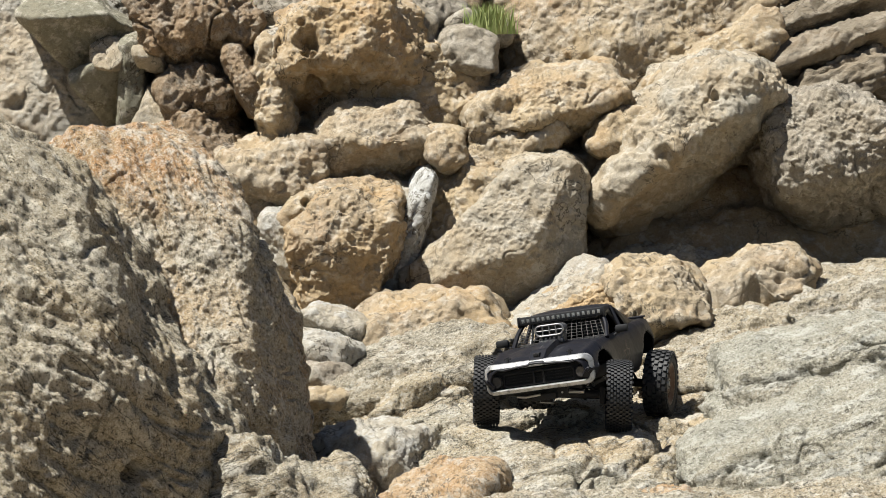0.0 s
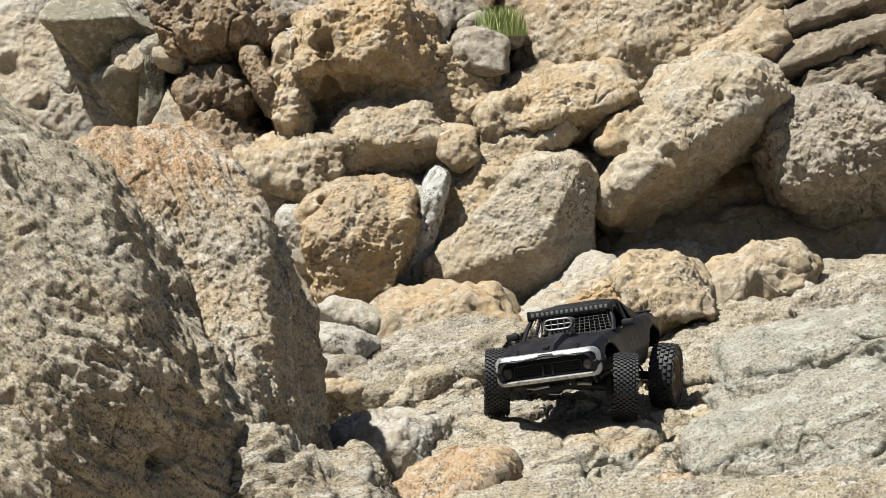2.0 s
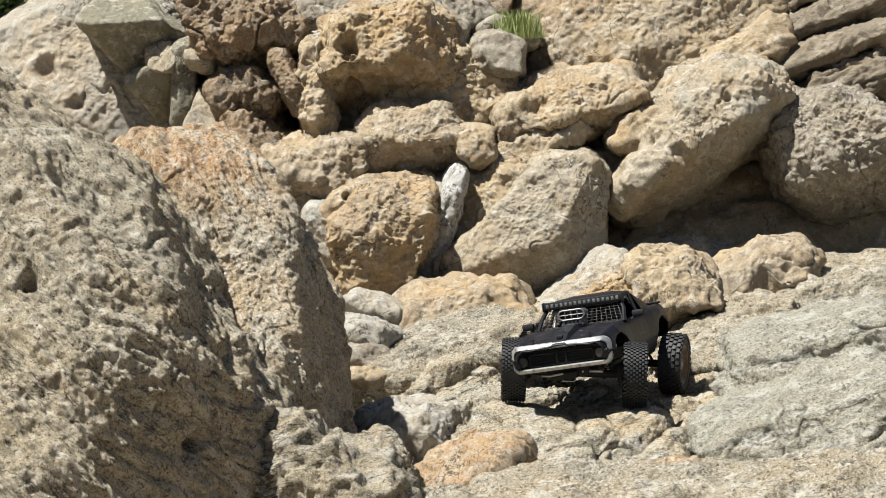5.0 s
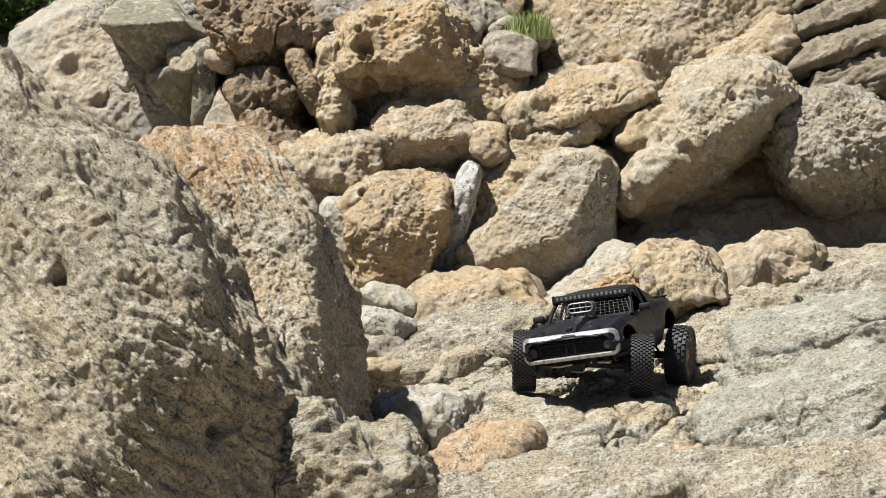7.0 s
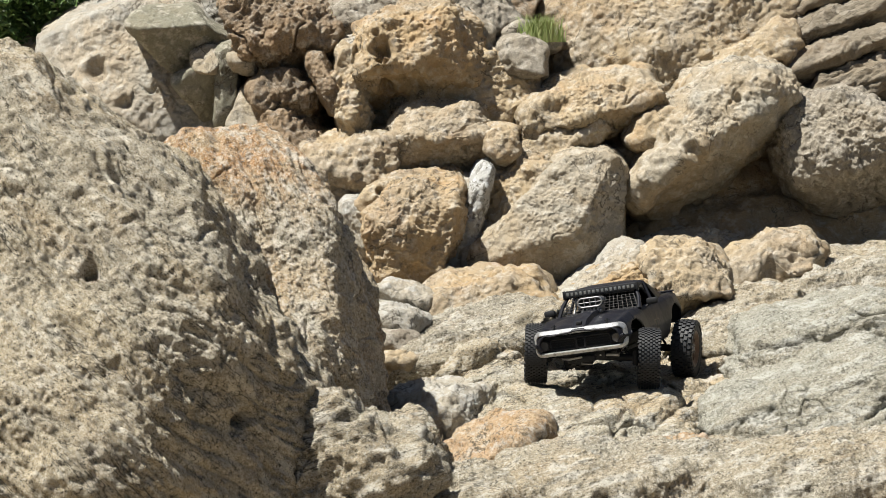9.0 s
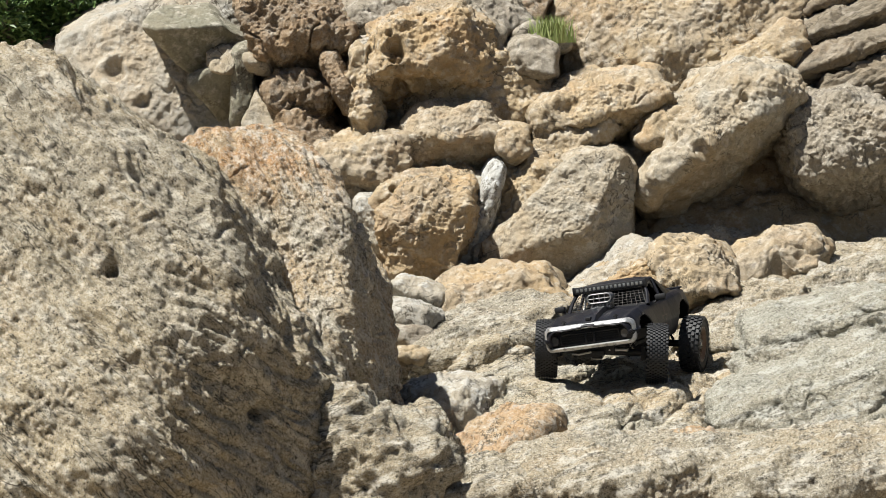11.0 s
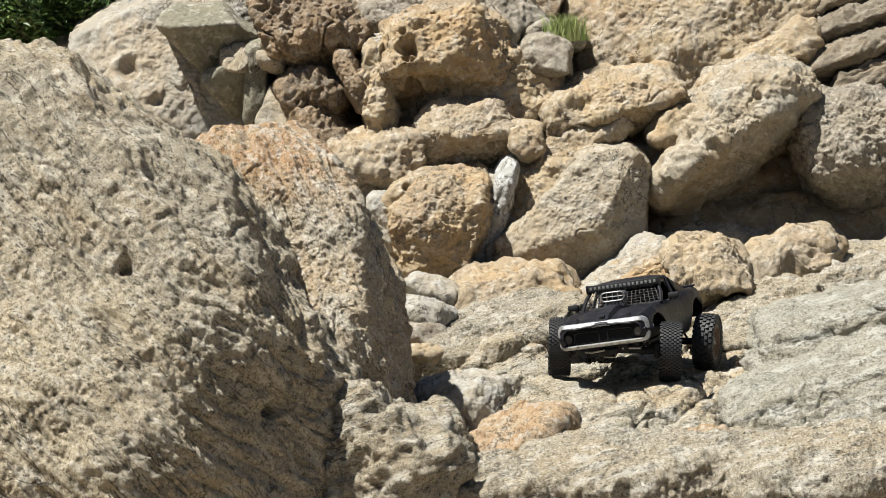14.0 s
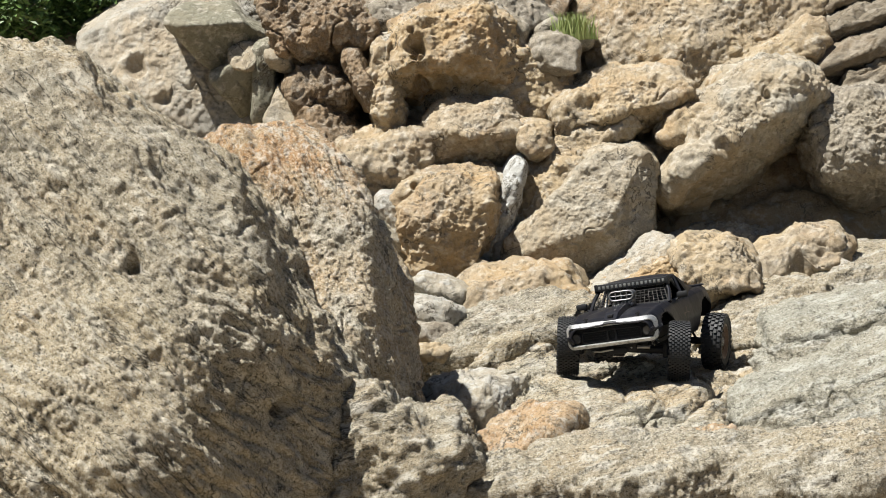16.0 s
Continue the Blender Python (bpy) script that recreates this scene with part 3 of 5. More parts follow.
# four layered slabs whose shade is partly put into their colour
rock('layered_rock', 'upper layered grey slab with dark gaps', (0.802, 6.580, 1.145), (0.130, 0.160, 0.058), 0, SHADED_LAYERS, seed=27, level=6, k=38, p=7, facets=0, rough=0.7, crag=0.3, strata=1.3, pit=0.3, cuts=[(-177, 4, 0.121), (-75, 4, 0.036), (-75, 4, 0.036), (1, 4, 0.143), (98, 4, 0.036), (108, 30, 0.076), (-65, 32, 0.058)], chips=9, bed=22)
rock('layered_rock', 'long weathered grey-tan layered slab', (0.801, 6.500, 1.086), (0.122, 0.160, 0.078), 0, SHADED_LAYERS, seed=28, level=6, k=38, p=7, facets=0, rough=0.7, crag=0.3, strata=1.3, pit=0.3, cuts=[(-141, 4, 0.14), (-69, 4, 0.044), (-67, 4, 0.043), (1, 4, 0.133), (106, 4, 0.047), (115, 4, 0.047), (168, 4, 0.12), (108, 30, 0.074), (-65, 32, 0.055)], chips=9, bed=22)
rock('layered_rock', 'layered grey-brown slab above a big boulder', (0.781, 6.420, 1.017), (0.148, 0.160, 0.074), 0, SHADED_LAYERS, seed=29, level=6, k=38, p=7, facets=0, rough=0.7, crag=0.3, strata=1.3, pit=0.3, cuts=[(-113, 4, 0.104), (-96, 4, 0.08), (-67, 4, 0.048), (1, 4, 0.144), (104, 4, 0.046), (111, 4, 0.05), (134, 4, 0.084), (108, 30, 0.074), (-65, 32, 0.056)], chips=9, bed=22)
rock('layered_rock', 'lower layered grey-brown slab in part shade', (0.824, 6.380, 0.945), (0.129, 0.140, 0.099), 0, SHADED_LAYERS, seed=30, level=6, k=38, p=7, facets=0, rough=0.7, crag=0.3, strata=1.5, pit=0.3, cuts=[(-150, 4, 0.124), (-96, 4, 0.07), (1, 4, 0.094), (114, 4, 0.065), (117, 4, 0.067), (108, 35, 0.086), (-72, 36, 0.067)], chips=9, bed=24)
rock('boulder', 'lumpy tan boulder with a dark hollow beneath', (0.262, 6.240, 0.922), (0.173, 0.180, 0.080), 0, TAN, seed=31, level=7, k=22, p=7, facets=0, rough=0.8, crag=0.3, strata=0.3, pit=0.5, cuts=[(-93, 4, 0.093), (-67, 4, 0.058), (-49, 4, 0.092), (54, 4, 0.15), (94, 4, 0.069), (104, 4, 0.065), (120, 4, 0.077), (177, 4, 0.145), (95, 52, 0.114), (-70, 30, 0.078)], chips=9)
rock('layered_rock', 'tan rock ridge running down from a lumpy boulder', (0.197, 6.170, 0.847), (0.116, 0.120, 0.074), 0, TAN, seed=32, level=6, k=24, p=7, facets=0, rough=0.9, crag=0.4, strata=0.3, pit=0.6, cuts=[(-170, 4, 0.09), (-114, 4, 0.095), (-57, 4, 0.046), (-49, 4, 0.042), (79, 4, 0.086), (111, 4, 0.043), (110, 50, 0.073), (-50, 40, 0.065)], chips=9)
rock('boulder', 'shaded tan rock at the back of a hollow', (0.344, 6.290, 0.845), (0.099, 0.120, 0.096), 0, TAN, seed=33, level=6, k=26, p=7, facets=0, rough=0.7, crag=0.3, strata=0.3, pit=0.3, cuts=[(-157, 4, 0.106), (-101, 4, 0.106), (-49, 4, 0.076), (0, 4, 0.099), (96, 4, 0.087), (142, 4, 0.081), (92, 58, 0.088)], pits=[(-0.022, 0.039, 0.028, 0.06)], chips=9)
rock('boulder', 'rounded tan rock lump beside a dark hollow', (0.398, 6.180, 0.889), (0.063, 0.120, 0.047), 0, TAN, seed=34, level=5, k=20, p=7, facets=0, rough=0.7, crag=0.4, strata=0.3, pit=0.5, cuts=[(-145, 4, 0.066), (-92, 4, 0.044), (-57, 4, 0.046), (12, 4, 0.058), (105, 4, 0.042), (135, 4, 0.045), (92, 58, 0.083)], chips=9)
rock('boulder', 'long tan boulder lying diagonally with a blunt end', (0.509, 6.190, 0.864), (0.183, 0.260, 0.164), 0, SLAB, seed=35, level=7, k=17, p=7, facets=0, rough=1.0, crag=0.35, strata=0.3, pit=0.5, cuts=[(-162, 4, 0.209), (-135, 4, 0.231), (-75, 4, 0.134), (-57, 4, 0.097), (-49, 4, 0.094), (-21, 4, 0.156), (32, 4, 0.212), (76, 4, 0.175), (101, 4, 0.141), (124, 4, 0.107), (149, 4, 0.111), (118, 52, 0.163), (-54, 26, 0.071), (60, 60, 0.203)], pits=[(-0.05, -0.008, 0.012, 0.05), (0.042, 0.094, 0.007, 0.03)], chips=4)
rock('layered_rock', 'broad grey-tan tilted slab with a smooth face', (0.182, 6.060, 0.698), (0.178, 0.160, 0.156), 0, SLAB, seed=36, level=7, k=36, p=7, facets=0, rough=0.5, crag=0.1, strata=0.3, pit=0.15, cuts=[(-164, 4, 0.2), (-90, 4, 0.134), (-73, 4, 0.119), (-52, 4, 0.112), (-14, 4, 0.142), (6, 4, 0.162), (42, 4, 0.193), (105, 4, 0.138), (132, 4, 0.093), (112, 59, 0.119), (-75, 62, 0.129), (5, 50, 0.135)], chips=9)
rock('layered_rock', 'crumbled tan rock strip above the broad slab', (0.105, 6.130, 0.761), (0.094, 0.120, 0.108), 0, TAN, seed=37, level=6, k=28, p=7, facets=0, rough=0.9, crag=0.4, strata=0.3, pit=0.6, cuts=[(-166, 4, 0.112), (-60, 4, 0.064), (-24, 4, 0.073), (62, 4, 0.103), (115, 4, 0.083), (153, 4, 0.063), (160, 4, 0.064), (125, 52, 0.083)], chips=9)
rock('layered_rock', 'pale bluish-white mineral vein slab', (0.006, 6.055, 0.679), (0.063, 0.100, 0.154), 0, VEIN, seed=38, level=6, k=44, p=7, facets=0, rough=0.45, crag=0.08, strata=0.8, pit=0.1, cuts=[(-174, 4, 0.081), (-74, 4, 0.09), (-13, 4, 0.037), (-10, 4, 0.036), (-7, 4, 0.039), (155, 4, 0.031), (156, 4, 0.031), (150, 66, 0.074), (-10, 60, 0.075)], chips=12, bed=62)
rock('layered_rock', 'pale grey rock facet at the foot of the vein', (-0.001, 6.030, 0.610), (0.059, 0.080, 0.058), 0, PALE, seed=40, level=5, k=44, p=7, facets=0, rough=0.7, crag=0.1, strata=0.3, pit=0.3, cuts=[(-90, 4, 0.039), (8, 4, 0.043), (126, 4, 0.037), (148, 4, 0.04), (150, 60, 0.051)], chips=9)
rock('boulder', 'rounded orange-tan boulder below a blocky one', (-0.093, 6.030, 0.690), (0.101, 0.200, 0.123), 0, ORANGE, seed=41, level=7, k=26, p=7, facets=0, rough=0.9, crag=0.2, strata=0.3, pit=0.4, cuts=[(-177, 4, 0.098), (-169, 4, 0.097), (-131, 4, 0.131), (-73, 4, 0.116), (-24, 4, 0.084), (-8, 4, 0.097), (79, 4, 0.118), (102, 4, 0.107), (140, 4, 0.102), (100, 53, 0.136), (-80, 60, 0.16), (30, 60, 0.159)], chips=9)
rock('layered_rock', 'shaded pale rock shelf under the blocky boulder', (-0.048, 6.180, 0.767), (0.108, 0.140, 0.030), 0, PALE, seed=42, level=6, k=36, p=7, facets=0, rough=0.4, crag=0.1, strata=0.3, pit=0.3, cuts=[(-160, 4, 0.111), (-90, 4, 0.036), (-80, 4, 0.04), (-3, 4, 0.116), (92, 4, 0.033), (150, 4, 0.105), (92, 58, 0.096)], chips=9)
rock('boulder', 'broken tan rock with rounded edges beside a peak', (-0.213, 6.190, 0.802), (0.098, 0.160, 0.080), 0, TAN, seed=43, level=6, k=24, p=7, facets=0, rough=1.0, crag=0.4, strata=0.3, pit=0.4, cuts=[(-173, 4, 0.104), (-130, 4, 0.078), (-112, 4, 0.077), (-54, 4, 0.083), (-40, 4, 0.087), (1, 4, 0.091), (96, 4, 0.066), (112, 4, 0.075), (95, 50, 0.1), (-90, 50, 0.111)], chips=9)
rock('stone', 'rounded tan lump with a round hole', (-0.161, 6.050, 0.762), (0.047, 0.070, 0.033), 0, TAN, seed=44, level=5, k=20, p=7, facets=0, rough=0.7, crag=0.2, strata=0.3, pit=0.3, cuts=[(-135, 4, 0.048), (-68, 4, 0.028), (-45, 4, 0.028), (66, 4, 0.041), (110, 4, 0.028), (147, 4, 0.032), (92, 58, 0.049)], pits=[(-0.0, 0.012, 0.008, 0.025)], chips=9)
rock('layered_rock', 'upright pale sliver of rock', (-0.212, 6.050, 0.704), (0.035, 0.070, 0.056), 0, WHITE, seed=45, level=5, k=34, p=7, facets=0, rough=0.7, crag=0.2, strata=0.3, pit=0.3, cuts=[(-125, 4, 0.04), (-8, 4, 0.036), (18, 4, 0.033), (60, 4, 0.049), (163, 4, 0.035), (160, 60, 0.048)], chips=9)
rock('boulder', 'tan rock in the gully beside a steep peak', (-0.192, 6.110, 0.654), (0.064, 0.120, 0.107), 0, TAN, seed=46, level=6, k=26, p=7, facets=0, rough=0.9, crag=0.3, strata=0.3, pit=0.3, cuts=[(-166, 4, 0.047), (-156, 4, 0.044), (-76, 4, 0.116), (7, 4, 0.049), (19, 4, 0.047), (81, 4, 0.095), (92, 58, 0.091)], chips=9)
rock('boulder', 'tan crumbled rock behind a tall peak of rock', (-0.267, 6.180, 0.753), (0.060, 0.120, 0.111), 0, TAN, seed=47, level=6, k=30, p=7, facets=0, rough=0.9, crag=0.3, strata=0.3, pit=0.3, cuts=[(-165, 4, 0.041), (-140, 4, 0.051), (-10, 4, 0.061), (14, 4, 0.043), (67, 4, 0.071), (92, 58, 0.09)], chips=9)
rock('boulder', 'low pitted tan boulder with a shaded hollow', (0.042, 5.770, 0.571), (0.144, 0.150, 0.074), 0, ORANGE, seed=48, level=6, k=24, p=7, facets=0, rough=0.9, crag=0.3, strata=0.3, pit=0.6, cuts=[(-144, 4, 0.153), (-82, 4, 0.066), (-71, 4, 0.049), (-11, 4, 0.147), (52, 4, 0.13), (97, 4, 0.056), (137, 4, 0.086), (151, 4, 0.101), (95, 45, 0.083), (-80, 40, 0.089)], pits=[(-0.099, -0.038, 0.022, 0.05)], chips=9)
rock('layered_rock', 'thin pale slab sloping under a broad slab', (0.260, 5.880, 0.609), (0.103, 0.080, 0.080), 0, WHITE, seed=49, level=6, k=40, p=7, facets=0, rough=0.7, crag=0.1, strata=0.3, pit=0.3, cuts=[(-114, 4, 0.101), (-54, 4, 0.023), (-49, 4, 0.025), (45, 4, 0.13), (125, 4, 0.021), (120, 40, 0.041)], chips=9)
rock('layered_rock', 'long tan boulder sloping up to a rounded nose', (0.296, 5.840, 0.557), (0.158, 0.180, 0.105), 0, ORANGE, seed=50, level=7, k=26, p=7, facets=0, rough=0.9, crag=0.25, strata=0.7, pit=0.7, cuts=[(-91, 4, 0.095), (-69, 4, 0.065), (-66, 4, 0.066), (14, 4, 0.152), (50, 4, 0.132), (120, 4, 0.068), (125, 4, 0.069), (154, 4, 0.117), (105, 42, 0.101), (-70, 45, 0.112)], chips=9, bed=24)
rock('boulder', 'rounded pitted rock nose casting a deep shade', (0.434, 5.820, 0.622), (0.092, 0.140, 0.068), 0, TAN, seed=51, level=6, k=22, p=7, facets=0, rough=0.9, crag=0.2, strata=0.3, pit=0.8, cuts=[(-153, 4, 0.076), (-131, 4, 0.063), (-102, 4, 0.063), (-32, 4, 0.091), (18, 4, 0.08), (53, 4, 0.066), (90, 4, 0.065), (120, 4, 0.085), (95, 45, 0.082), (-80, 15, 0.057)], chips=9)
rock('boulder', 'low tan boulder with a dark hollow', (0.595, 5.920, 0.624), (0.110, 0.140, 0.079), 0, TAN, seed=52, level=6, k=26, p=7, facets=0, rough=0.8, crag=0.2, strata=0.3, pit=0.5, cuts=[(-119, 4, 0.12), (-65, 4, 0.045), (-65, 4, 0.045), (-10, 4, 0.112), (50, 4, 0.115), (106, 4, 0.053), (123, 4, 0.059), (163, 4, 0.09), (100, 45, 0.08), (-70, 35, 0.072)], pits=[(0.012, 0.002, 0.026, 0.05)], chips=9)
rock('layered_rock', 'tan rock slab sloping into the gully', (0.028, 5.600, 0.520), (0.174, 0.180, 0.084), 0, SAND, seed=53, level=6, k=26, p=7, facets=0, rough=0.9, crag=0.2, strata=1.0, pit=0.3, cuts=[(-112, 4, 0.125), (-88, 4, 0.077), (-79, 4, 0.066), (-62, 4, 0.07), (-40, 4, 0.102), (3, 4, 0.173), (99, 4, 0.066), (107, 4, 0.059), (137, 4, 0.1), (105, 40, 0.092), (-80, 50, 0.124)], chips=9, bed=20)
rock('boulder', 'big rough grey boulder in the sun', (0.771, 6.170, 0.840), (0.122, 0.200, 0.119), 0, GREY, seed=54, level=7, k=24, p=7, facets=0, rough=1.0, crag=0.3, strata=0.3, pit=0.6, cuts=[(-156, 4, 0.121), (-119, 4, 0.114), (-82, 4, 0.13), (1, 4, 0.116), (53, 4, 0.125), (82, 4, 0.123), (102, 4, 0.123), (170, 4, 0.132), (110, 52, 0.132), (-75, 32, 0.094)], chips=9)
rock('boulder', 'huge boulder in the shade of a leaning rock', (0.716, 6.500, 0.702), (0.286, 0.200, 0.173), 0, GREY, seed=55, level=7, k=26, p=7, facets=0, rough=0.7, crag=0.15, strata=0.3, pit=0.3, cuts=[(-111, 4, 0.152), (-98, 4, 0.131), (-69, 4, 0.163), (1, 4, 0.242), (59, 4, 0.156), (127, 4, 0.159), (128, 4, 0.161), (-70, 50, 0.129), (110, 60, 0.16)], chips=9)
rock('boulder', 'broken pale rock in the shade under a leaning boulder', (0.473, 6.140, 0.642), (0.119, 0.120, 0.041), 0, WHITE, seed=56, level=6, k=28, p=7, facets=0, rough=1.0, crag=0.4, strata=0.3, pit=0.3, cuts=[(-146, 4, 0.098), (-94, 4, 0.039), (-52, 4, 0.079), (67, 4, 0.059), (81, 4, 0.042), (110, 4, 0.056), (92, 58, 0.083)], chips=9)
rock('layered_rock', 'rough tan rock rising beside the ledge', (0.739, 5.880, 0.617), (0.151, 0.160, 0.052), 0, SAND, seed=57, level=6, k=28, p=7, facets=0, rough=1.0, crag=0.3, strata=1.0, pit=0.3, cuts=[(-79, 4, 0.029), (1, 4, 0.128), (103, 4, 0.031), (117, 4, 0.047), (136, 4, 0.08), (105, 40, 0.079)], chips=9, bed=18)
rock('layered_rock', 'layered tan slab joining the ledge and the boulders', (0.532, 5.730, 0.551), (0.156, 0.180, 0.066), 0, SAND, seed=58, level=6, k=26, p=7, facets=0, rough=0.8, crag=0.3, strata=1.0, pit=0.3, cuts=[(-98, 4, 0.064), (-77, 4, 0.05), (-36, 4, 0.095), (45, 4, 0.111), (106, 4, 0.049), (122, 4, 0.06), (105, 35, 0.077)], chips=9, bed=18)
rock('layered_rock', 'long greenish-grey slab lying along the ledge', (0.651, 5.400, 0.547), (0.188, 0.200, 0.088), 0, LICHEN, seed=59, level=7, k=34, p=7, facets=0, rough=0.8, crag=0.1, strata=1.7, pit=0.2, cuts=[(-94, 4, 0.08), (-74, 4, 0.059), (1, 4, 0.159), (104, 4, 0.057), (109, 4, 0.058), (142, 4, 0.122), (108, 32, 0.081), (80, 60, 0.152)], chips=9, bed=17, grains=0.4)
rock('layered_rock', 'smooth pale grey-green slab with cracks on the ledge', (0.613, 5.080, 0.491), (0.196, 0.220, 0.086), 0, LICHEN, seed=67, level=7, k=34, p=7, facets=0, rough=0.8, crag=0.1, strata=1.7, pit=0.2, cuts=[(-103, 4, 0.089), (-76, 4, 0.055), (1, 4, 0.151), (107, 4, 0.049), (122, 4, 0.083), (108, 32, 0.087), (80, 60, 0.166)], chips=9, bed=17, grains=0.4)
rock('stone', 'pale grey flat stone in the gully', (-0.107, 5.736, 0.598), (0.070, 0.070, 0.026), -8, WHITE, seed=36, level=5, crag=0.4, strata=0, rough=0.4, pit=0.1)
rock('stone', 'white-grey stone in the gully', (-0.116, 5.644, 0.564), (0.066, 0.070, 0.027), -12, WHITE, seed=37, level=5, crag=0.4, strata=0, rough=0.4, pit=0.1)
rock('stone', 'cracked grey stone in the gully', (-0.131, 5.585, 0.531), (0.057, 0.060, 0.025), -5, GREY, seed=38, level=5, crag=0.4, strata=0, rough=0.4, pit=0.1)
rock('stone', 'flat tan stone at the foot of the gully', (-0.124, 5.526, 0.497), (0.062, 0.060, 0.025), 0, TAN, seed=39, level=5, crag=0.4, strata=0, rough=0.4, pit=0.1)
rock('boulder', 'pale grey-white rock in the gully', (-0.028, 5.244, 0.442), (0.107, 0.140, 0.056), 4, WHITE, seed=56, level=6)
rock('layered_rock', 'rusty orange broken rock edge', (0.042, 4.966, 0.425), (0.116, 0.160, 0.047), 24, RUST, seed=57, level=6, pit=0.4, grains=0.4)
rock('layered_rock', 'rough grey-tan rock shelf', (0.271, 4.786, 0.397), (0.244, 0.200, 0.066), 3, SAND, seed=58, level=7, strata=0.6, p=2.8, grains=0.4)
rock('layered_rock', 'pale grainy rock shelf', (0.558, 4.742, 0.405), (0.232, 0.200, 0.076), 6, SAND, seed=59, level=7, strata=0.4, p=2.8, grains=0.4)
rock('stone', 'rusty orange lump on the shelf', (0.359, 4.813, 0.448), (0.054, 0.070, 0.029), 10, RUST, seed=60, level=5, grains=0.4)
rock('boulder', 'tan sandy rock at the foot of the gully', (0.006, 4.718, 0.382), (0.125, 0.160, 0.060), 8, SAND, seed=61, level=6, pit=0.4, grains=0.4)
rock('boulder', 'tan rock beside the white vein', (-0.027, 6.219, 0.668), (0.068, 0.120, 0.099), -15, TAN, seed=94, level=6)
rock('boulder', 'tan rock beneath the layered rocks', (0.499, 6.615, 0.959), (0.144, 0.140, 0.059), 24, TAN, seed=96, level=6)
rock('boulder', 'tan rock wedged behind the orange boulder', (0.150, 6.385, 0.877), (0.089, 0.140, 0.076), 30, TAN, seed=71, level=6)
rock('boulder', 'tan rock joining two boulders', (0.096, 6.300, 0.800), (0.088, 0.120, 0.056), 50, TAN, seed=72, level=6)
rock('boulder', 'tan rock in the gully beside a steep peak', (-0.194, 6.195, 0.647), (0.086, 0.120, 0.093), -10, TAN, seed=75, level=6)
rock('boulder', 'pale tan rock under the blocky boulder', (-0.063, 6.339, 0.756), (0.126, 0.120, 0.057), -5, PALE, seed=76, level=6)
rock('boulder', 'tan rock under the leaning slab', (0.089, 6.192, 0.613), (0.136, 0.120, 0.068), 20, SLAB, seed=77, level=6)
rock('boulder', 'grey rock wedged under the diagonal boulder', (0.363, 6.363, 0.665), (0.101, 0.120, 0.076), 35, TAN, seed=78, level=6)
rock('boulder', 'tan rock at the crest beside the grass', (0.219, 6.690, 0.937), (0.066, 0.140, 0.080), 0, TAN, seed=80, level=6)
rock('boulder', 'tan rock under the layered slabs', (0.581, 6.577, 0.913), (0.183, 0.140, 0.065), 25, TAN, seed=81, level=6)
rock('boulder', 'grey rock under the layered slabs', (0.744, 6.605, 0.862), (0.157, 0.120, 0.079), 20, GREY, seed=82, level=6)
rock('layered_rock', 'sloping tan slab at the edge of the gully', (-0.024, 5.601, 0.471), (0.157, 0.150, 0.047), 28, TAN, seed=83, level=6, strata=0.6)
rock('layered_rock', 'sandy slab in front of the low boulder', (0.179, 5.936, 0.501), (0.201, 0.150, 0.055), 20, SAND, seed=84, level=6, strata=0.8)
rock('boulder', 'tall peaked rock with an orange crown and steep side', (-0.339, 5.047, 0.566), (0.210, 0.340, 0.431), 0, PEAK, seed=62, level=8, crag=0.12, k=24, p=3.5, facets=6, cuts=[(14.4, 5, 0.185), (47, 5, 0.295), (92, 5, 0.385), (130, 42, 0.278), (80, 50, 0.249)], rough=0.8, bed=-58, pit=0.2, strata=1.0, grains=0.3)
rock('boulder', 'huge grainy grey-tan boulder with a sloping shoulder', (-0.731, 4.652, 0.391), (0.608, 0.500, 0.775), 0, NEAR, seed=64, level=8, crag=0.12, k=24, p=2.2, facets=5, cuts=[(59, 0, 0.614), (31, 0, 0.521), (85, 50, 0.462), (3, 38, 0.453), (50, 30, 0.533), (90, 5, 0.715)], rough=0.8, strata=1.4, bed=-42, pit=0.2, pits=[(0.182, 0.411, 0.012, 0.040), (0.129, 0.058, 0.016, 0.040), (0.404, 0.178, 0.013, 0.050)], grains=0.3)
rock('boulder', 'low crumbling orange-grey rock beside a boulder', (-0.208, 4.674, 0.382), (0.167, 0.200, 0.177), -22, SAND, seed=65, level=6, pit=0.6, rough=1.6, facets=22, grains=0.3)
rock('stone', 'rough tan stone lying by the ledge', (-0.096, 4.857, 0.444), (0.069, 0.120, 0.059), 0, SAND, seed=66, level=6, pit=0.4, grains=0.4)


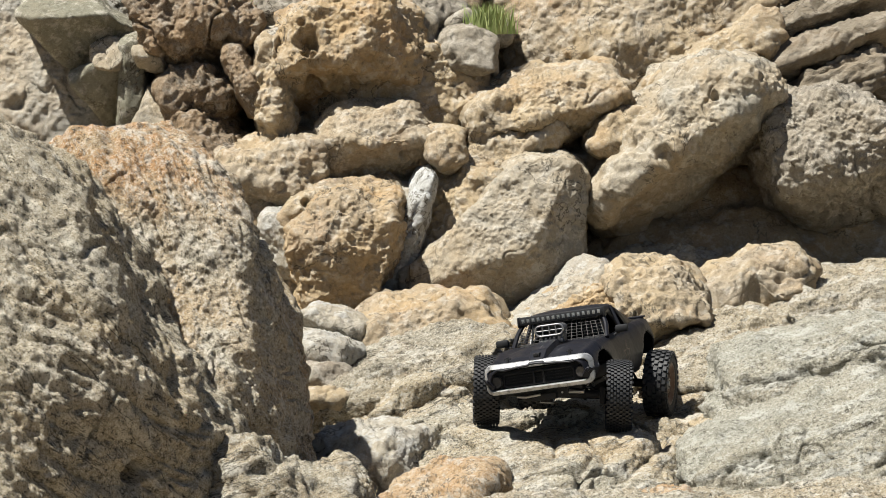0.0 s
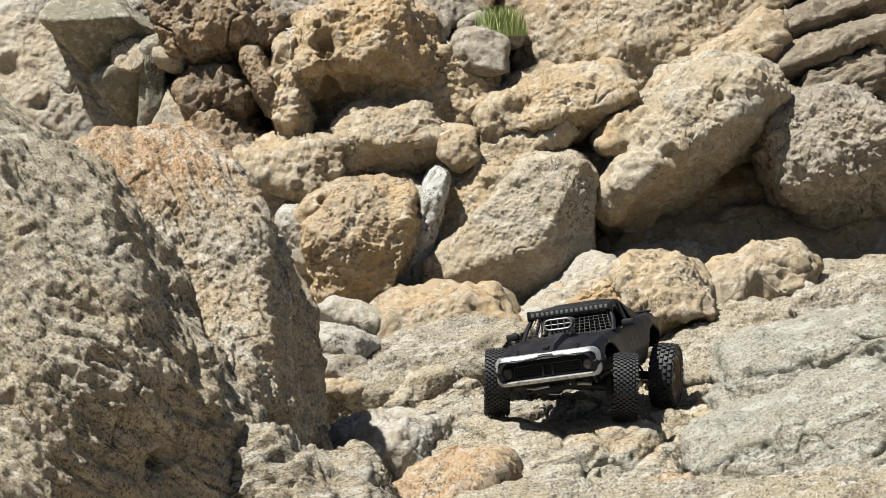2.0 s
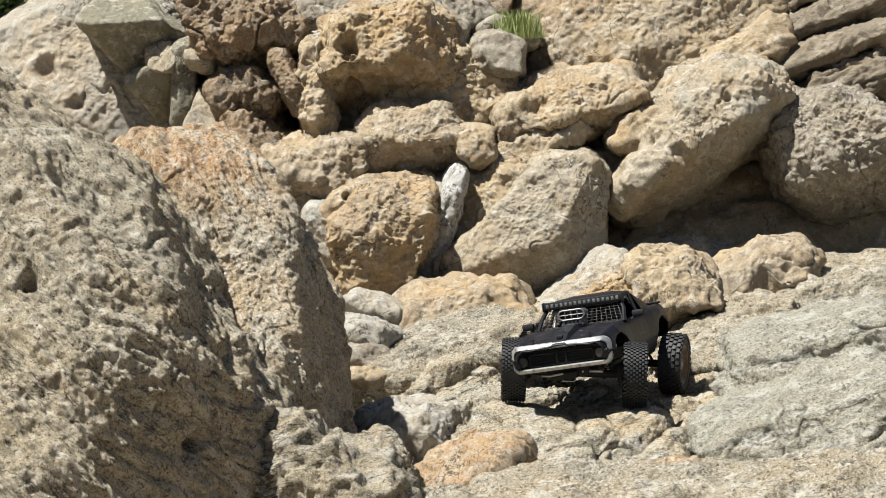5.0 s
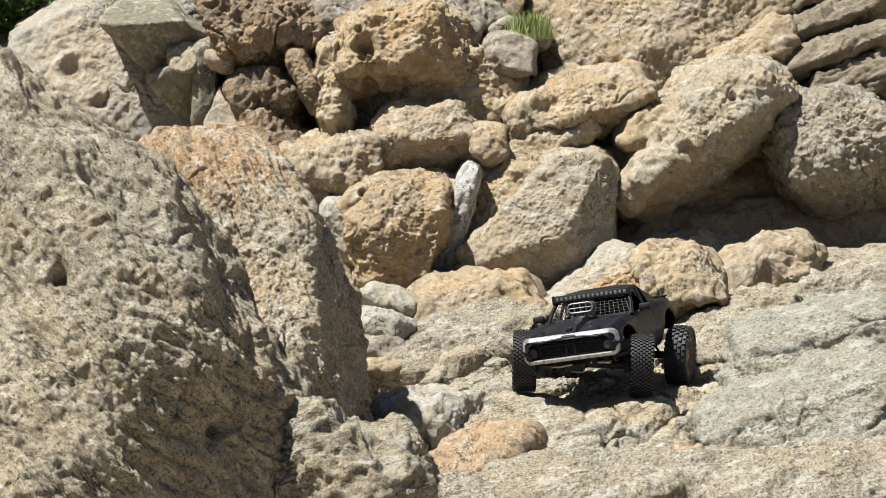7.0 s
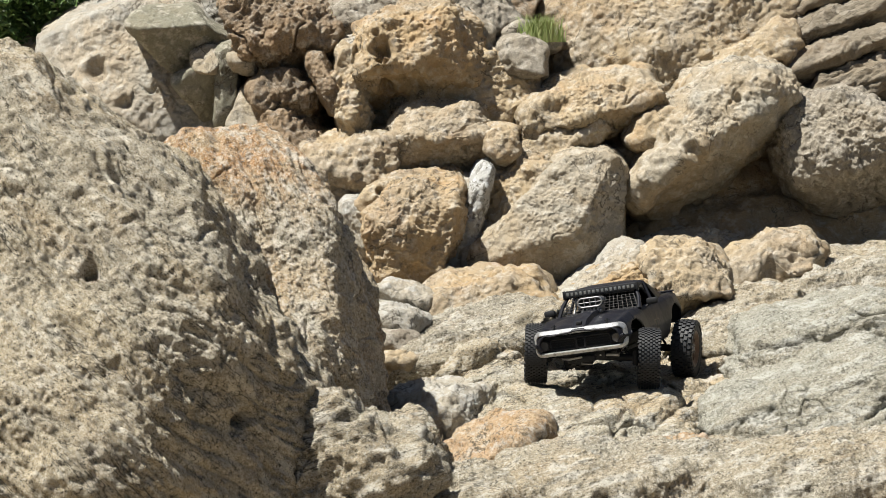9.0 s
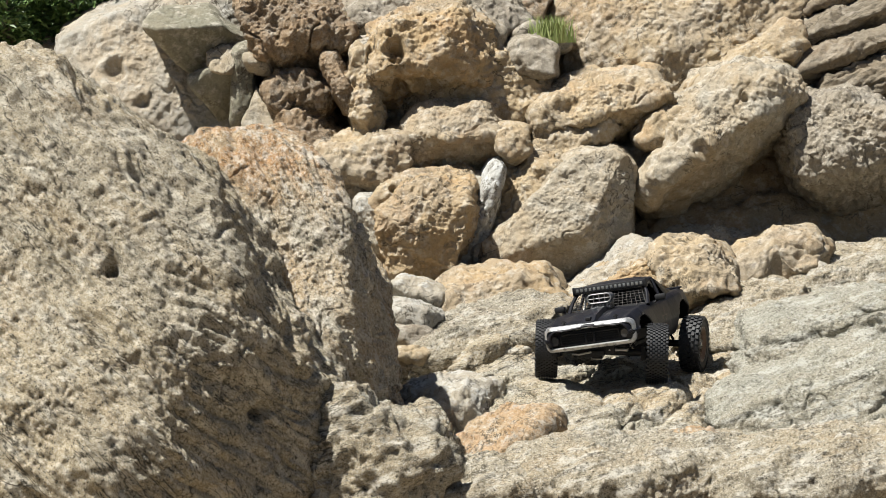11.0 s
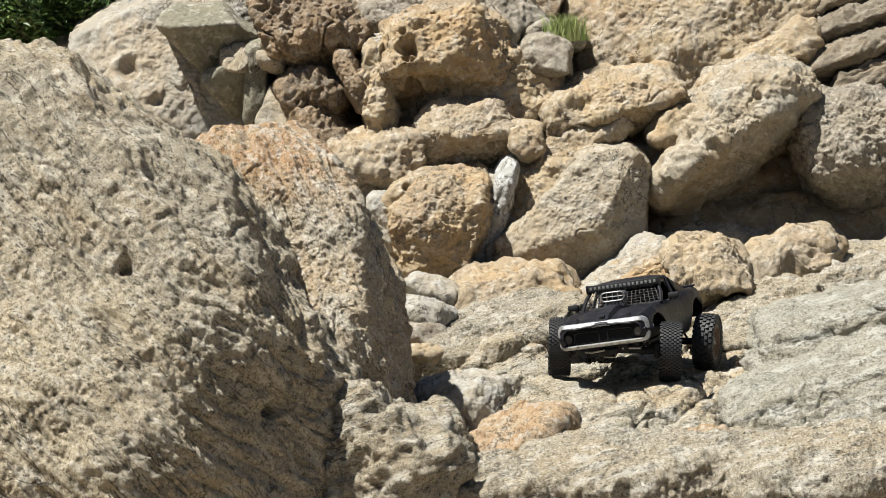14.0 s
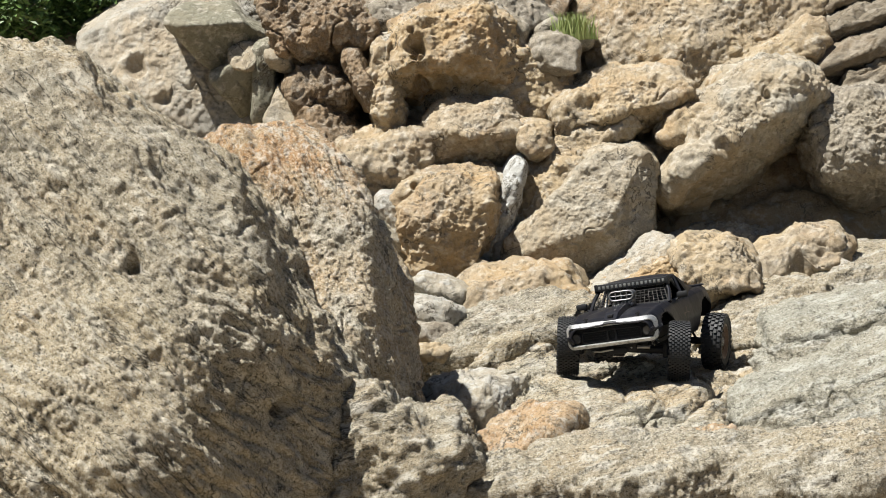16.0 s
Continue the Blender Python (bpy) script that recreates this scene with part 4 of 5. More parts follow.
# ---- model car ----
def plain(name, color, rough, metal=0.0, wear=None, wear_amount=0.3, scale=60.0, bump=0.1):
    m = bpy.data.materials.new(name)
    m.use_nodes = True
    nt = m.node_tree
    bsdf = nt.nodes["Principled BSDF"]
    vec = nt.nodes.new("ShaderNodeTexCoord").outputs["Object"]
    fine, broad = noise_node(nt, vec, scale * 5, 5.0, 0.65), noise_node(nt, vec, scale, 5.0, 0.6)
    col = mixed(nt, times(nt, ramp(nt, broad, 0.5, 0.7), wear_amount), color, wear or tuple(min(1.0, c * 1.6 + 0.01) for c in color))
    nt.links.new(col, bsdf.inputs["Base Color"])
    r = node(nt, "ShaderNodeMapRange")
    r.inputs["To Min"].default_value, r.inputs["To Max"].default_value = max(0.05, rough - 0.12), min(1.0, rough + 0.15)
    nt.links.new(fine, r.inputs["Value"])
    nt.links.new(r.outputs["Result"], bsdf.inputs["Roughness"])
    bsdf.inputs["Metallic"].default_value = metal
    b = node(nt, "ShaderNodeBump", Strength=bump, Distance=0.001)
    nt.links.new(fine, b.inputs["Height"])
    nt.links.new(b.outputs[0], bsdf.inputs["Normal"])
    return m


PAINT = plain("matte_black_paint", (0.0045, 0.0045, 0.0075), 0.46, 0.0, (0.014, 0.010, 0.010), 0.3, 26.0)
PAINT.node_tree.nodes["Principled BSDF"].inputs["Specular IOR Level"].default_value = 0.32
RUBBER = plain("black_rubber", (0.016, 0.016, 0.017), 0.62, 0.0, (0.04, 0.036, 0.032), 0.3, 40.0, 0.3)
CHROME = plain("worn_silver", (0.52, 0.52, 0.52), 0.48, 0.75, (0.10, 0.095, 0.09), 0.85, 110.0, 0.6)
STEEL = plain("brushed_steel", (0.42, 0.41, 0.40), 0.4, 0.9, (0.2, 0.19, 0.18), 0.5, 60.0)
BLACK = plain("black_plastic", (0.005, 0.005, 0.006), 0.7)
GUNMETAL = plain("dark_grey_metal", (0.13, 0.13, 0.135), 0.42, 0.7, (0.05, 0.05, 0.05), 0.5, 80.0)
BRONZE = plain("dusty_bronze", (0.12, 0.075, 0.055), 0.45, 0.7, (0.2, 0.16, 0.13), 0.5, 50.0)
LENS = plain("clear_led_lens", (0.30, 0.31, 0.31), 0.2, 0.6)
NET = plain("grey_wire_net", (0.045, 0.041, 0.038), 0.65)
FADED = plain("faded_brown_paint", (0.07, 0.045, 0.035), 0.5)


def part(name, bm, material, parent, label="", smooth=None, solid=0.0):
    me = bpy.data.meshes.new(name)
    bmesh.ops.recalc_face_normals(bm, faces=bm.faces[:])
    bm.to_mesh(me)
    bm.free()
    me.materials.append(material)
    if smooth is not None:
        me.shade_smooth()
        me.set_sharp_from_angle(angle=radians(smooth))
    ob = new(name, me)
    ob.parent = parent
    if solid:
        mod = ob.modifiers.new("thickness", "SOLIDIFY")
        mod.thickness, mod.offset = solid, -1
    return tagged(ob, label)


def add_box(bm, c, s, m=Matrix(), bevel=0.0):
    made = bmesh.ops.create_cube(bm, size=1, matrix=m @ Matrix.Translation(c) @ Matrix.Diagonal((*s, 1)))["verts"]
    if bevel:
        edges = list({e for v in made for e in v.link_edges})
        bmesh.ops.bevel(bm, geom=edges, offset=bevel, segments=2, affect="EDGES", profile=0.5)


def add_rod(bm, a, b, r, m=Matrix(), sides=10, r2=None):
    a, b = m @ Vector(a), m @ Vector(b)
    turn = (b - a).to_track_quat("Z", "Y").to_matrix().to_4x4()
    bmesh.ops.create_cone(bm, cap_ends=True, segments=sides, radius1=r, radius2=r if r2 is None else r2, depth=(b - a).length,
                          matrix=Matrix.Translation((a + b) / 2) @ turn)


def add_loop(bm, points, r, m=Matrix(), sides=8, flat=1.0, closed=True):
    """A tube along points."""
    pts = [m @ Vector(q) for q in points]
    rings = []
    n = len(pts)
    for i, q in enumerate(pts):
        along = (pts[(i + 1) % n] - pts[i - 1]) if closed else (pts[min(i + 1, n - 1)] - pts[max(i - 1, 0)])
        u = Vector((0, 1, 0)) if closed else along.orthogonal()
        u = (u - along.normalized() * u.dot(along.normalized())).normalized()
        w = along.normalized().cross(u)
        rings.append([bm.verts.new(q + r * (math.cos(6.2832 * j / sides) * u * flat + math.sin(6.2832 * j / sides) * w)) for j in range(sides)])
    for i in range(n if closed else n - 1):
        a, b = rings[i], rings[(i + 1) % n]
        for j in range(sides):
            bm.faces.new((a[j], a[(j + 1) % sides], b[(j + 1) % sides], b[j]))
    if not closed:
        bm.faces.new(rings[0]), bm.faces.new(rings[-1])


def rounded(w, h, r, n=6):
    """Outline of a rounded rectangle in x-z."""
    out = []
    for k, (cx, cz) in enumerate(((w - r, h - r), (r - w, h - r), (r - w, r - h), (w - r, r - h))):
        for i in range(n + 1):
            a = radians(90 * k + 90 * i / n)
            out.append((cx + r * math.cos(a), 0, cz + r * math.sin(a)))
    return out


def spin(bm, outline, m=Matrix(), steps=40):
    """Turn the outline (radius, along) about the x axis."""
    rings = []
    for i in range(steps):
        a = 6.2832 * i / steps
        rings.append([bm.verts.new(m @ Vector((x, r * math.cos(a), r * math.sin(a)))) for r, x in outline])
    for i in range(steps):
        p, q = rings[i], rings[(i + 1) % steps]
        for j in range(len(outline) - 1):
            bm.faces.new((p[j], p[j + 1], q[j + 1], q[j]))


TYRE_R, TYRE_W = 0.053, 0.037


def build_wheel(parent, place, side, turn, rows, lugs):
    """side: +1 when the outer face looks to +x."""
    m = pose(*place, 0, 0, turn) @ Matrix.Diagonal((side, 1, 1, 1))
    h = TYRE_W / 2
    wheel = new("wheel")
    wheel.parent = parent
    bm = bmesh.new()
    spin(bm, [(0.030, -h * 0.8), (0.036, -h * 0.98), (0.045, -h), (0.0495, -h * 0.86), (0.0505, -h * 0.4), (0.0508, 0), (0.0505, h * 0.4), (0.0495, h * 0.86), (0.045, h), (0.036, h * 0.98), (0.030, h * 0.8), (0.029, 0), (0.030, -h * 0.8)], m, 48)
    for row in range(rows):                                # tread blocks
        x = (row - (rows - 1) / 2) * TYRE_W / rows
        for i in range(lugs):
            a = 360 * (i + 0.5 * (row % 2)) / lugs
            r = 0.0512 if 0 < row < rows - 1 else 0.0500
            add_box(bm, (x, 0, r), (TYRE_W / (rows * 1.3), 0.19 / lugs, 0.0046), m @ pose(0, 0, 0, a, 0, 0))
    for i in range(30):                                    # shoulder lugs
        for s in (-1, 1):
            add_box(bm, (s * h * 0.98, 0, 0.0468), (0.003, 0.0055, 0.006), m @ pose(0, 0, 0, 360 * (i + 0.25) / 30, 0, 0))
    part("tyre", bm, RUBBER, wheel, "black rubber tyre with knobby tread")
    bm = bmesh.new()
    spin(bm, [(0.0305, -h * 0.8), (0.0325, -h * 0.88), (0.0325, -h * 0.8), (0.027, -h * 0.5), (0.027, h * 0.5), (0.0325, h * 0.82), (0.0335, h * 0.9), (0.0305, h * 0.92), (0.0275, h * 0.72), (0.0235, h * 0.60), (0.0225, h * 0.5), (0.0235, h * 0.4)], m, 40)
    for i in range(14):                                    # spokes
        add_box(bm, (h * 0.55, 0, 0.0165), (0.004, 0.0030, 0.014), m @ pose(0, 0, 0, 360 * i / 14, 0, 0))
    part("rim", bm, BRONZE, wheel, "dusty bronze slotted rim", 35)
    bm = bmesh.new()
    spin(bm, [(0.0, h * 0.78), (0.004, h * 0.78), (0.0045, h * 0.66), (0.0105, h * 0.62), (0.0115, h * 0.5), (0.0, h * 0.42)], m, 24)
    for i in range(6):
        a = radians(60 * i)
        add_rod(bm, (h * 0.55, 0.0078 * math.cos(a), 0.0078 * math.sin(a)), (h * 0.75, 0.0078 * math.cos(a), 0.0078 * math.sin(a)), 0.0014, m, 6)
    part("hub", bm, STEEL, wheel, "dark steel hub with bolts", 35)
    bm = bmesh.new()
    spin(bm, [(0.0, -h * 0.3), (0.024, -h * 0.3), (0.024, -h * 0.05), (0.0, -h * 0.05)], m, 24)
    part("brake_disc", bm, BLACK, wheel, "", 35)
    return wheel


# stations along the shell: y, half width, bottom, top
SHELL = np.array([(-0.240, 0.078, 0.096, 0.122), (-0.232, 0.084, 0.090, 0.126), (-0.205, 0.089, 0.084, 0.132), (-0.157, 0.093, 0.076, 0.139), (-0.10, 0.090, 0.070, 0.141), (-0.06, 0.087, 0.068, 0.141),
                  (0.0, 0.086, 0.067, 0.142), (0.06, 0.088, 0.068, 0.143), (0.11, 0.093, 0.070, 0.147), (0.157, 0.096, 0.074, 0.147), (0.20, 0.092, 0.080, 0.146), (0.225, 0.087, 0.086, 0.148)])


def shell_at(y):
    return [np.interp(y, SHELL[:, 0], SHELL[:, i]) for i in (1, 2, 3)]


def build_shell(parent, tilt):
    ys = np.linspace(-0.240, 0.225, 250)
    ts = np.linspace(0, 1, 42)
    bm = bmesh.new()
    grid = []
    for y in ys:
        w, lo, hi = shell_at(y)
        hood = np.clip((-0.06 - y) / 0.05, 0, 1) * np.clip((y + 0.238) / 0.03, 0, 1)
        row = []
        prof = [(w - 0.007, lo), (w - 0.001, lo + 0.010), (w + 0.003, lo + 0.45 * (hi - lo)), (w - 0.001, hi - 0.020), (w - 0.006, hi - 0.006), (w - 0.016, hi + 0.001 + 0.003 * hood), (w * 0.66, hi - 0.001),
                (w * 0.42, hi + 0.001 + 0.003 * hood), (w * 0.17, hi + 0.002), (w * 0.14, hi + 0.0035 + 0.0075 * hood), (0, hi + 0.004 + 0.0085 * hood)]
        knots = np.linspace(0, 1, len(prof))
        px, pz = np.interp(ts, knots, [q[0] for q in prof]), np.interp(ts, knots, [q[1] for q in prof])
        full = [(x, z) for x, z in zip(px, pz)] + [(-x, z) for x, z in zip(px[-2::-1], pz[-2::-1])]
        for x, z in full:
            for cy in (-0.157, 0.157):                     # draw the edge of the arch to a circle
                dy, dz = y - cy, z - 0.066
                d = math.hypot(dy, dz)
                if abs(x) > 0.07 and 0.0605 < d < 0.0650:
                    lift = cy + dy * 0.0625 / d, 0.066 + dz * 0.0625 / d
                    break
            else:
                lift = y, z
            row.append(bm.verts.new((x, *lift)))
        grid.append(row)
    for i in range(len(ys) - 1):
        for j in range(len(grid[0]) - 1):
            q = (grid[i][j], grid[i][j + 1], grid[i + 1][j + 1], grid[i + 1][j])
            c = sum((v.co for v in q), Vector()) / 4
            if any(abs(v.co.x) > 0.07 and math.hypot(v.co.y - cy, v.co.z - 0.066) < 0.0622 for v in q for cy in (-0.157, 0.157)):
                continue
            if -0.062 < c.y < 0.085 and abs(c.x) < 0.072 and c.z > 0.12:
                continue                                   # the open cabin
            bm.faces.new(q)
    for r, side in ((grid[-1], 1),):
        bm.faces.new(r)
    bmesh.ops.delete(bm, geom=[v for v in bm.verts if not v.link_faces], context="VERTS")
    bmesh.ops.transform(bm, matrix=tilt, verts=bm.verts[:])
    return part("body_shell", bm, PAINT, parent, "matte black muscle-car body with scuffs", 40, 0.0022)


def build_car():
    car = new("model_car")
    tilt = pose(0, 0, 0.060, 2.5, -9.5, 0) @ Matrix.Diagonal((0.95, 1, 0.95, 1)) @ pose(0, 0, -0.07)
    wide = pose(0, 0, 0.060, 2.5, -9.5, 0) @ Matrix.Diagonal((0.97, 1, 0.95, 1)) @ pose(0, 0, -0.07)
    shell = build_shell(car, tilt)
    # roof with fastback and quarter panels
    bm = bmesh.new()
    rows = []
    for y, z, w in ((-0.022, 0.1800, 0.063), (-0.012, 0.1845, 0.064), (0.02, 0.1890, 0.065), (0.06, 0.1885, 0.064), (0.10, 0.180, 0.062), (0.14, 0.165, 0.060), (0.185, 0.147, 0.058)):
        rows.append([bm.verts.new((x * w, y, z - 0.0045 * abs(x) ** 4 - (0.004 if abs(x) == 1 else 0))) for x in (-1, -0.9, -0.6, -0.3, 0, 0.3, 0.6, 0.9, 1)])
    for a, b in zip(rows, rows[1:]):
        for j in range(8):
            bm.faces.new((a[j], a[j + 1], b[j + 1], b[j]))
    for s, j in ((-1, 0), (1, 8)):
        feet = [bm.verts.new((s * 0.077, y, 0.143)) for y in (0.082, 0.11, 0.14, 0.185)]
        tops = [rows[k][j] for k in (3, 4, 5, 6)]
        for k in range(3):
            bm.faces.new((tops[k], tops[k + 1], feet[k + 1], feet[k]))
    bmesh.ops.transform(bm, matrix=wide, verts=bm.verts[:])
    part("roof", bm, PAINT, car, "matte black fastback roof", 50, 0.002)
    for s in (-1, 1):
        bm = bmesh.new()
        add_loop(bm, [(s * 0.076, -0.066, 0.140), (s * 0.072, -0.042, 0.160), (s * 0.0625, -0.020, 0.179)], 0.0035, wide, 8, 1.0, False)
        part("windscreen_pillar", bm, PAINT, car, "", 40)
        bm = bmesh.new()
        add_loop(bm, [(s * 0.079, 0.030, 0.141), (s * 0.063, 0.040, 0.184)], 0.0030, wide, 8, 1.0, False)
        part("door_pillar", bm, PAINT, car, "", 40)
        bm = bmesh.new()
        add_loop(bm, [(s * 0.066, -0.02, 0.120), (s * 0.055, 0.012, 0.176), (s * 0.055, 0.055, 0.176), (s * 0.06, 0.11, 0.14)], 0.003, wide, 8, 1.0, False)
        part("roll_cage_bar", bm, STEEL, car, "brown-grey roll cage bar", 40)
        bm = bmesh.new()
        add_box(bm, (s * 0.097, -0.048, 0.150), (0.021, 0.008, 0.012), wide, 0.003)
        mirror = part("wing_mirror", bm, BLACK, car, "black wing mirror on a short stalk", 40)
        bm = bmesh.new()
        add_rod(bm, (s * 0.084, -0.048, 0.141), (s * 0.096, -0.048, 0.147), 0.002, wide)
        part("mirror_stalk", bm, BLACK, mirror)
        bm = bmesh.new()                                   # a faded star on each door
        star = [(0.024 * (1 if i % 2 == 0 else 0.42) * math.sin(radians(36 * i)), 0.024 * (1 if i % 2 == 0 else 0.42) * math.cos(radians(36 * i))) for i in range(10)]
        outer = [bm.verts.new(tilt @ Vector((s * 0.0912, 0.0 + a, 0.105 + b))) for a, b in star]
        inner = [bm.verts.new(tilt @ Vector((s * 0.0914, 0.0 + a * 0.72, 0.105 + b * 0.72))) for a, b in star]
        for i in range(10):
            bm.faces.new((outer[i], outer[(i + 1) % 10], inner[(i + 1) % 10], inner[i]))
        part("door_star", bm, FADED, shell, "faded brown star outline")
    bm = bmesh.new()
    add_loop(bm, [(-0.066, -0.02, 0.120), (-0.055, 0.012, 0.172), (0.055, 0.012, 0.172), (0.066, -0.02, 0.120)], 0.0028, wide, 8, 1.0, False)
    part("roll_cage_bar", bm, STEEL, car, "brown-grey roll cage bar", 40)
    bm = bmesh.new()
    add_box(bm, (0, 0.01, 0.112), (0.150, 0.145, 0.018), wide, 0.004)
    add_box(bm, (-0.03, 0.035, 0.135), (0.034, 0.012, 0.05), wide, 0.004)
    add_box(bm, (0.03, 0.035, 0.135), (0.034, 0.012, 0.05), wide, 0.004)
    add_box(bm, (0, -0.045, 0.132), (0.140, 0.025, 0.022), wide, 0.005)
    part("interior_tub", bm, BLACK, car, "dark interior with two seats", 40)
    # wire net in place of the windscreen
    bm = bmesh.new()
    foot, head = Vector((0, -0.062, 0.142)), Vector((0, -0.021, 0.178))
    for i in range(17):
        u = (i - 8) / 8
        add_rod(bm, foot + Vector((u * 0.072, 0, 0)), head + Vector((u * 0.056, 0, 0)), 0.00045, wide, 5)
    for i in range(8):
        q = foot.lerp(head, (i + 0.5) / 8)
        w = 0.074 - 0.016 * (i + 0.5) / 8
        add_rod(bm, q - Vector((w, 0, 0)), q + Vector((w, 0, 0)), 0.00045, wide, 5)
    part("windscreen_net", bm, NET, car, "grey wire net in the windscreen")
    # light bar
    bm = bmesh.new()
    add_box(bm, (0, -0.031, 0.1805), (0.136, 0.010, 0.0135), wide, 0.0015)
    for s in (-1, 1):
        add_box(bm, (s * 0.0695, -0.030, 0.180), (0.003, 0.014, 0.016), wide, 0.001)
    bar = part("light_bar", bm, BLACK, car, "black light bar with a row of square lamps", 40)
    for i in range(16):
        bm = bmesh.new()
        c = Vector((-0.0615 + 0.0082 * i, -0.0367, 0.181))
        add_box(bm, c + Vector((0, 0.0012, 0)), (0.0050, 0.0016, 0.0066), wide, 0.0006)
        add_rod(bm, c + Vector((0, -0.0002, 0)), c + Vector((0, 0.001, 0)), 0.0012, wide, 8, 0.0018)
        part("lamp", bm, LENS, bar, "clear square lamp")
    # blower on the bonnet
    bm = bmesh.new()
    add_box(bm, (0, -0.098, 0.152), (0.034, 0.036, 0.016), tilt, 0.003)
    add_box(bm, (0, -0.118, 0.1485), (0.040, 0.012, 0.007), tilt, 0.002)
    for i in range(5):
        add_box(bm, (-0.014 + 0.007 * i, -0.119, 0.152), (0.003, 0.014, 0.006), tilt)
    blower = part("blower", bm, GUNMETAL, car, "grey metal engine blower through the bonnet", 40)
    bm = bmesh.new()
    for r, y in ((1.0, -0.124), (1.0, -0.100), (0.86, -0.082)):
        ring = [bm.verts.new(tilt @ Vector((x * r, y, 0.1665 + z * r))) for x, _, z in rounded(0.0225, 0.0082, 0.008, 4)]
        if y > -0.12:
            for i in range(len(ring)):
                bm.faces.new((last[i], last[(i + 1) % len(ring)], ring[(i + 1) % len(ring)], ring[i]))
        last = ring
    bm.faces.new(last)
    part("scoop", bm, GUNMETAL, blower, "grey air scoop", 40, 0.0015)
    bm = bmesh.new()
    add_loop(bm, [(x, -0.124, 0.1665 + z) for x, _, z in rounded(0.0225, 0.0082, 0.008, 5)], 0.0015, tilt)
    for x in (-0.012, 0.0, 0.012):
        add_rod(bm, (x * 0.9, -0.124, 0.159), (x * 0.9, -0.124, 0.174), 0.0010, tilt, 8)
    add_rod(bm, (-0.021, -0.124, 0.1665), (0.021, -0.124, 0.1665), 0.0008, tilt, 8)
    part("scoop_frame", bm, STEEL, blower, "silver scoop mouth with dividers", 40)
    # nose: a broad worn surround, dark grille, headlights
    bm = bmesh.new()
    rings = []
    for w, h, r, y, up in ((0.083, 0.0195, 0.012, -0.226, 0.0), (0.087, 0.0215, 0.013, -0.243, 0.0), (0.086, 0.0205, 0.012, -0.2485, 0.0), (0.0815, 0.0150, 0.009, -0.2500, -0.0006),
                           (0.0785, 0.0125, 0.007, -0.2450, -0.0014), (0.0775, 0.0118, 0.007, -0.230, -0.0014)):
        rings.append([bm.verts.new(tilt @ Vector((x, y + 0.021 * (abs(x) / 0.086) ** 3, 0.1045 + up + z + (0.0060 - 0.0015 * (abs(x) / 0.086) ** 2 if z > 0 else 0)))) for x, _, z in rounded(w, h, r, 7)])
    for p, q in zip(rings, rings[1:]):
        for i in range(len(p)):
            bm.faces.new((p[i], p[(i + 1) % len(p)], q[(i + 1) % len(p)], q[i]))
    bmesh.ops.subdivide_edges(bm, edges=[e for e in bm.edges if e.calc_length() > 0.03], cuts=10)
    part("grille_frame", bm, CHROME, car, "broad worn silver grille surround", 50)
    bm = bmesh.new()
    add_box(bm, (0, -0.222, 0.1035), (0.158, 0.006, 0.030), tilt, 0.002)
    grille = part("grille", bm, BLACK, car, "black grille panel", 40)
    bm = bmesh.new()
    add_loop(bm, [(x, -0.230, 0.1035 + z) for x, _, z in rounded(0.056, 0.0095, 0.005, 4)], 0.0014, tilt)
    part("grille_trim", bm, BLACK, grille, "", 40)
    for x in (-0.008, 0.008):
        bm = bmesh.new()
        add_box(bm, (x, -0.230, 0.1035), (0.004, 0.006, 0.018), tilt, 0.001)
        part("grille_bar", bm, BLACK, grille, "", 40)
    for z in (0.099, 0.1035, 0.108):
        bm = bmesh.new()
        add_box(bm, (0, -0.2285, z), (0.108, 0.003, 0.0015), tilt)
        part("grille_bar", bm, BLACK, grille)
    for s in (-1, 1):
        bm = bmesh.new()
        add_rod(bm, (s * 0.0675, -0.233, 0.1035), (s * 0.0675, -0.224, 0.1035), 0.0088, tilt, 24)
        lamp = part("headlight", bm, BLACK, car, "dark round headlight", 40)
        bm = bmesh.new()
        add_rod(bm, (s * 0.0675, -0.2345, 0.1035), (s * 0.0675, -0.2325, 0.1035), 0.0072, tilt, 24, 0.0078)
        part("glass", bm, plain("smoked_glass", (0.03, 0.03, 0.032), 0.12), lamp, "", 40)
        bm = bmesh.new()                                   # bonnet pins
        add_rod(bm, (s * 0.050, -0.215, 0.130), (s * 0.050, -0.215, 0.1385), 0.0022, tilt)
        add_box(bm, (s * 0.050, -0.215, 0.1355), (0.010, 0.003, 0.002), tilt)
        part("bonnet_pin", bm, BLACK, car)
    bm = bmesh.new()
    add_box(bm, (0, -0.222, 0.137), (0.010, 0.012, 0.006), tilt, 0.001)
    add_rod(bm, (0, -0.229, 0.138), (0, -0.226, 0.138), 0.002, tilt)
    part("bonnet_latch", bm, BLACK, car, "", 40)
    bm = bmesh.new()
    add_box(bm, (0, 0.219, 0.1485), (0.160, 0.016, 0.004), tilt, 0.0015)
    part("tail_spoiler", bm, PAINT, car, "", 40)
    # running gear
    for x in (-0.030, 0.030):
        bm = bmesh.new()
        add_box(bm, (x, 0, 0.080), (0.006, 0.40, 0.018), tilt, 0.001)
        part("chassis_rail", bm, BLACK, car, "", 40)
    bm = bmesh.new()
    add_box(bm, (0, 0.0, 0.066), (0.070, 0.13, 0.008), tilt, 0.002)
    add_box(bm, (0, -0.03, 0.078), (0.045, 0.06, 0.022), tilt, 0.003)
    part("skid_plate", bm, BLACK, car, "", 40)
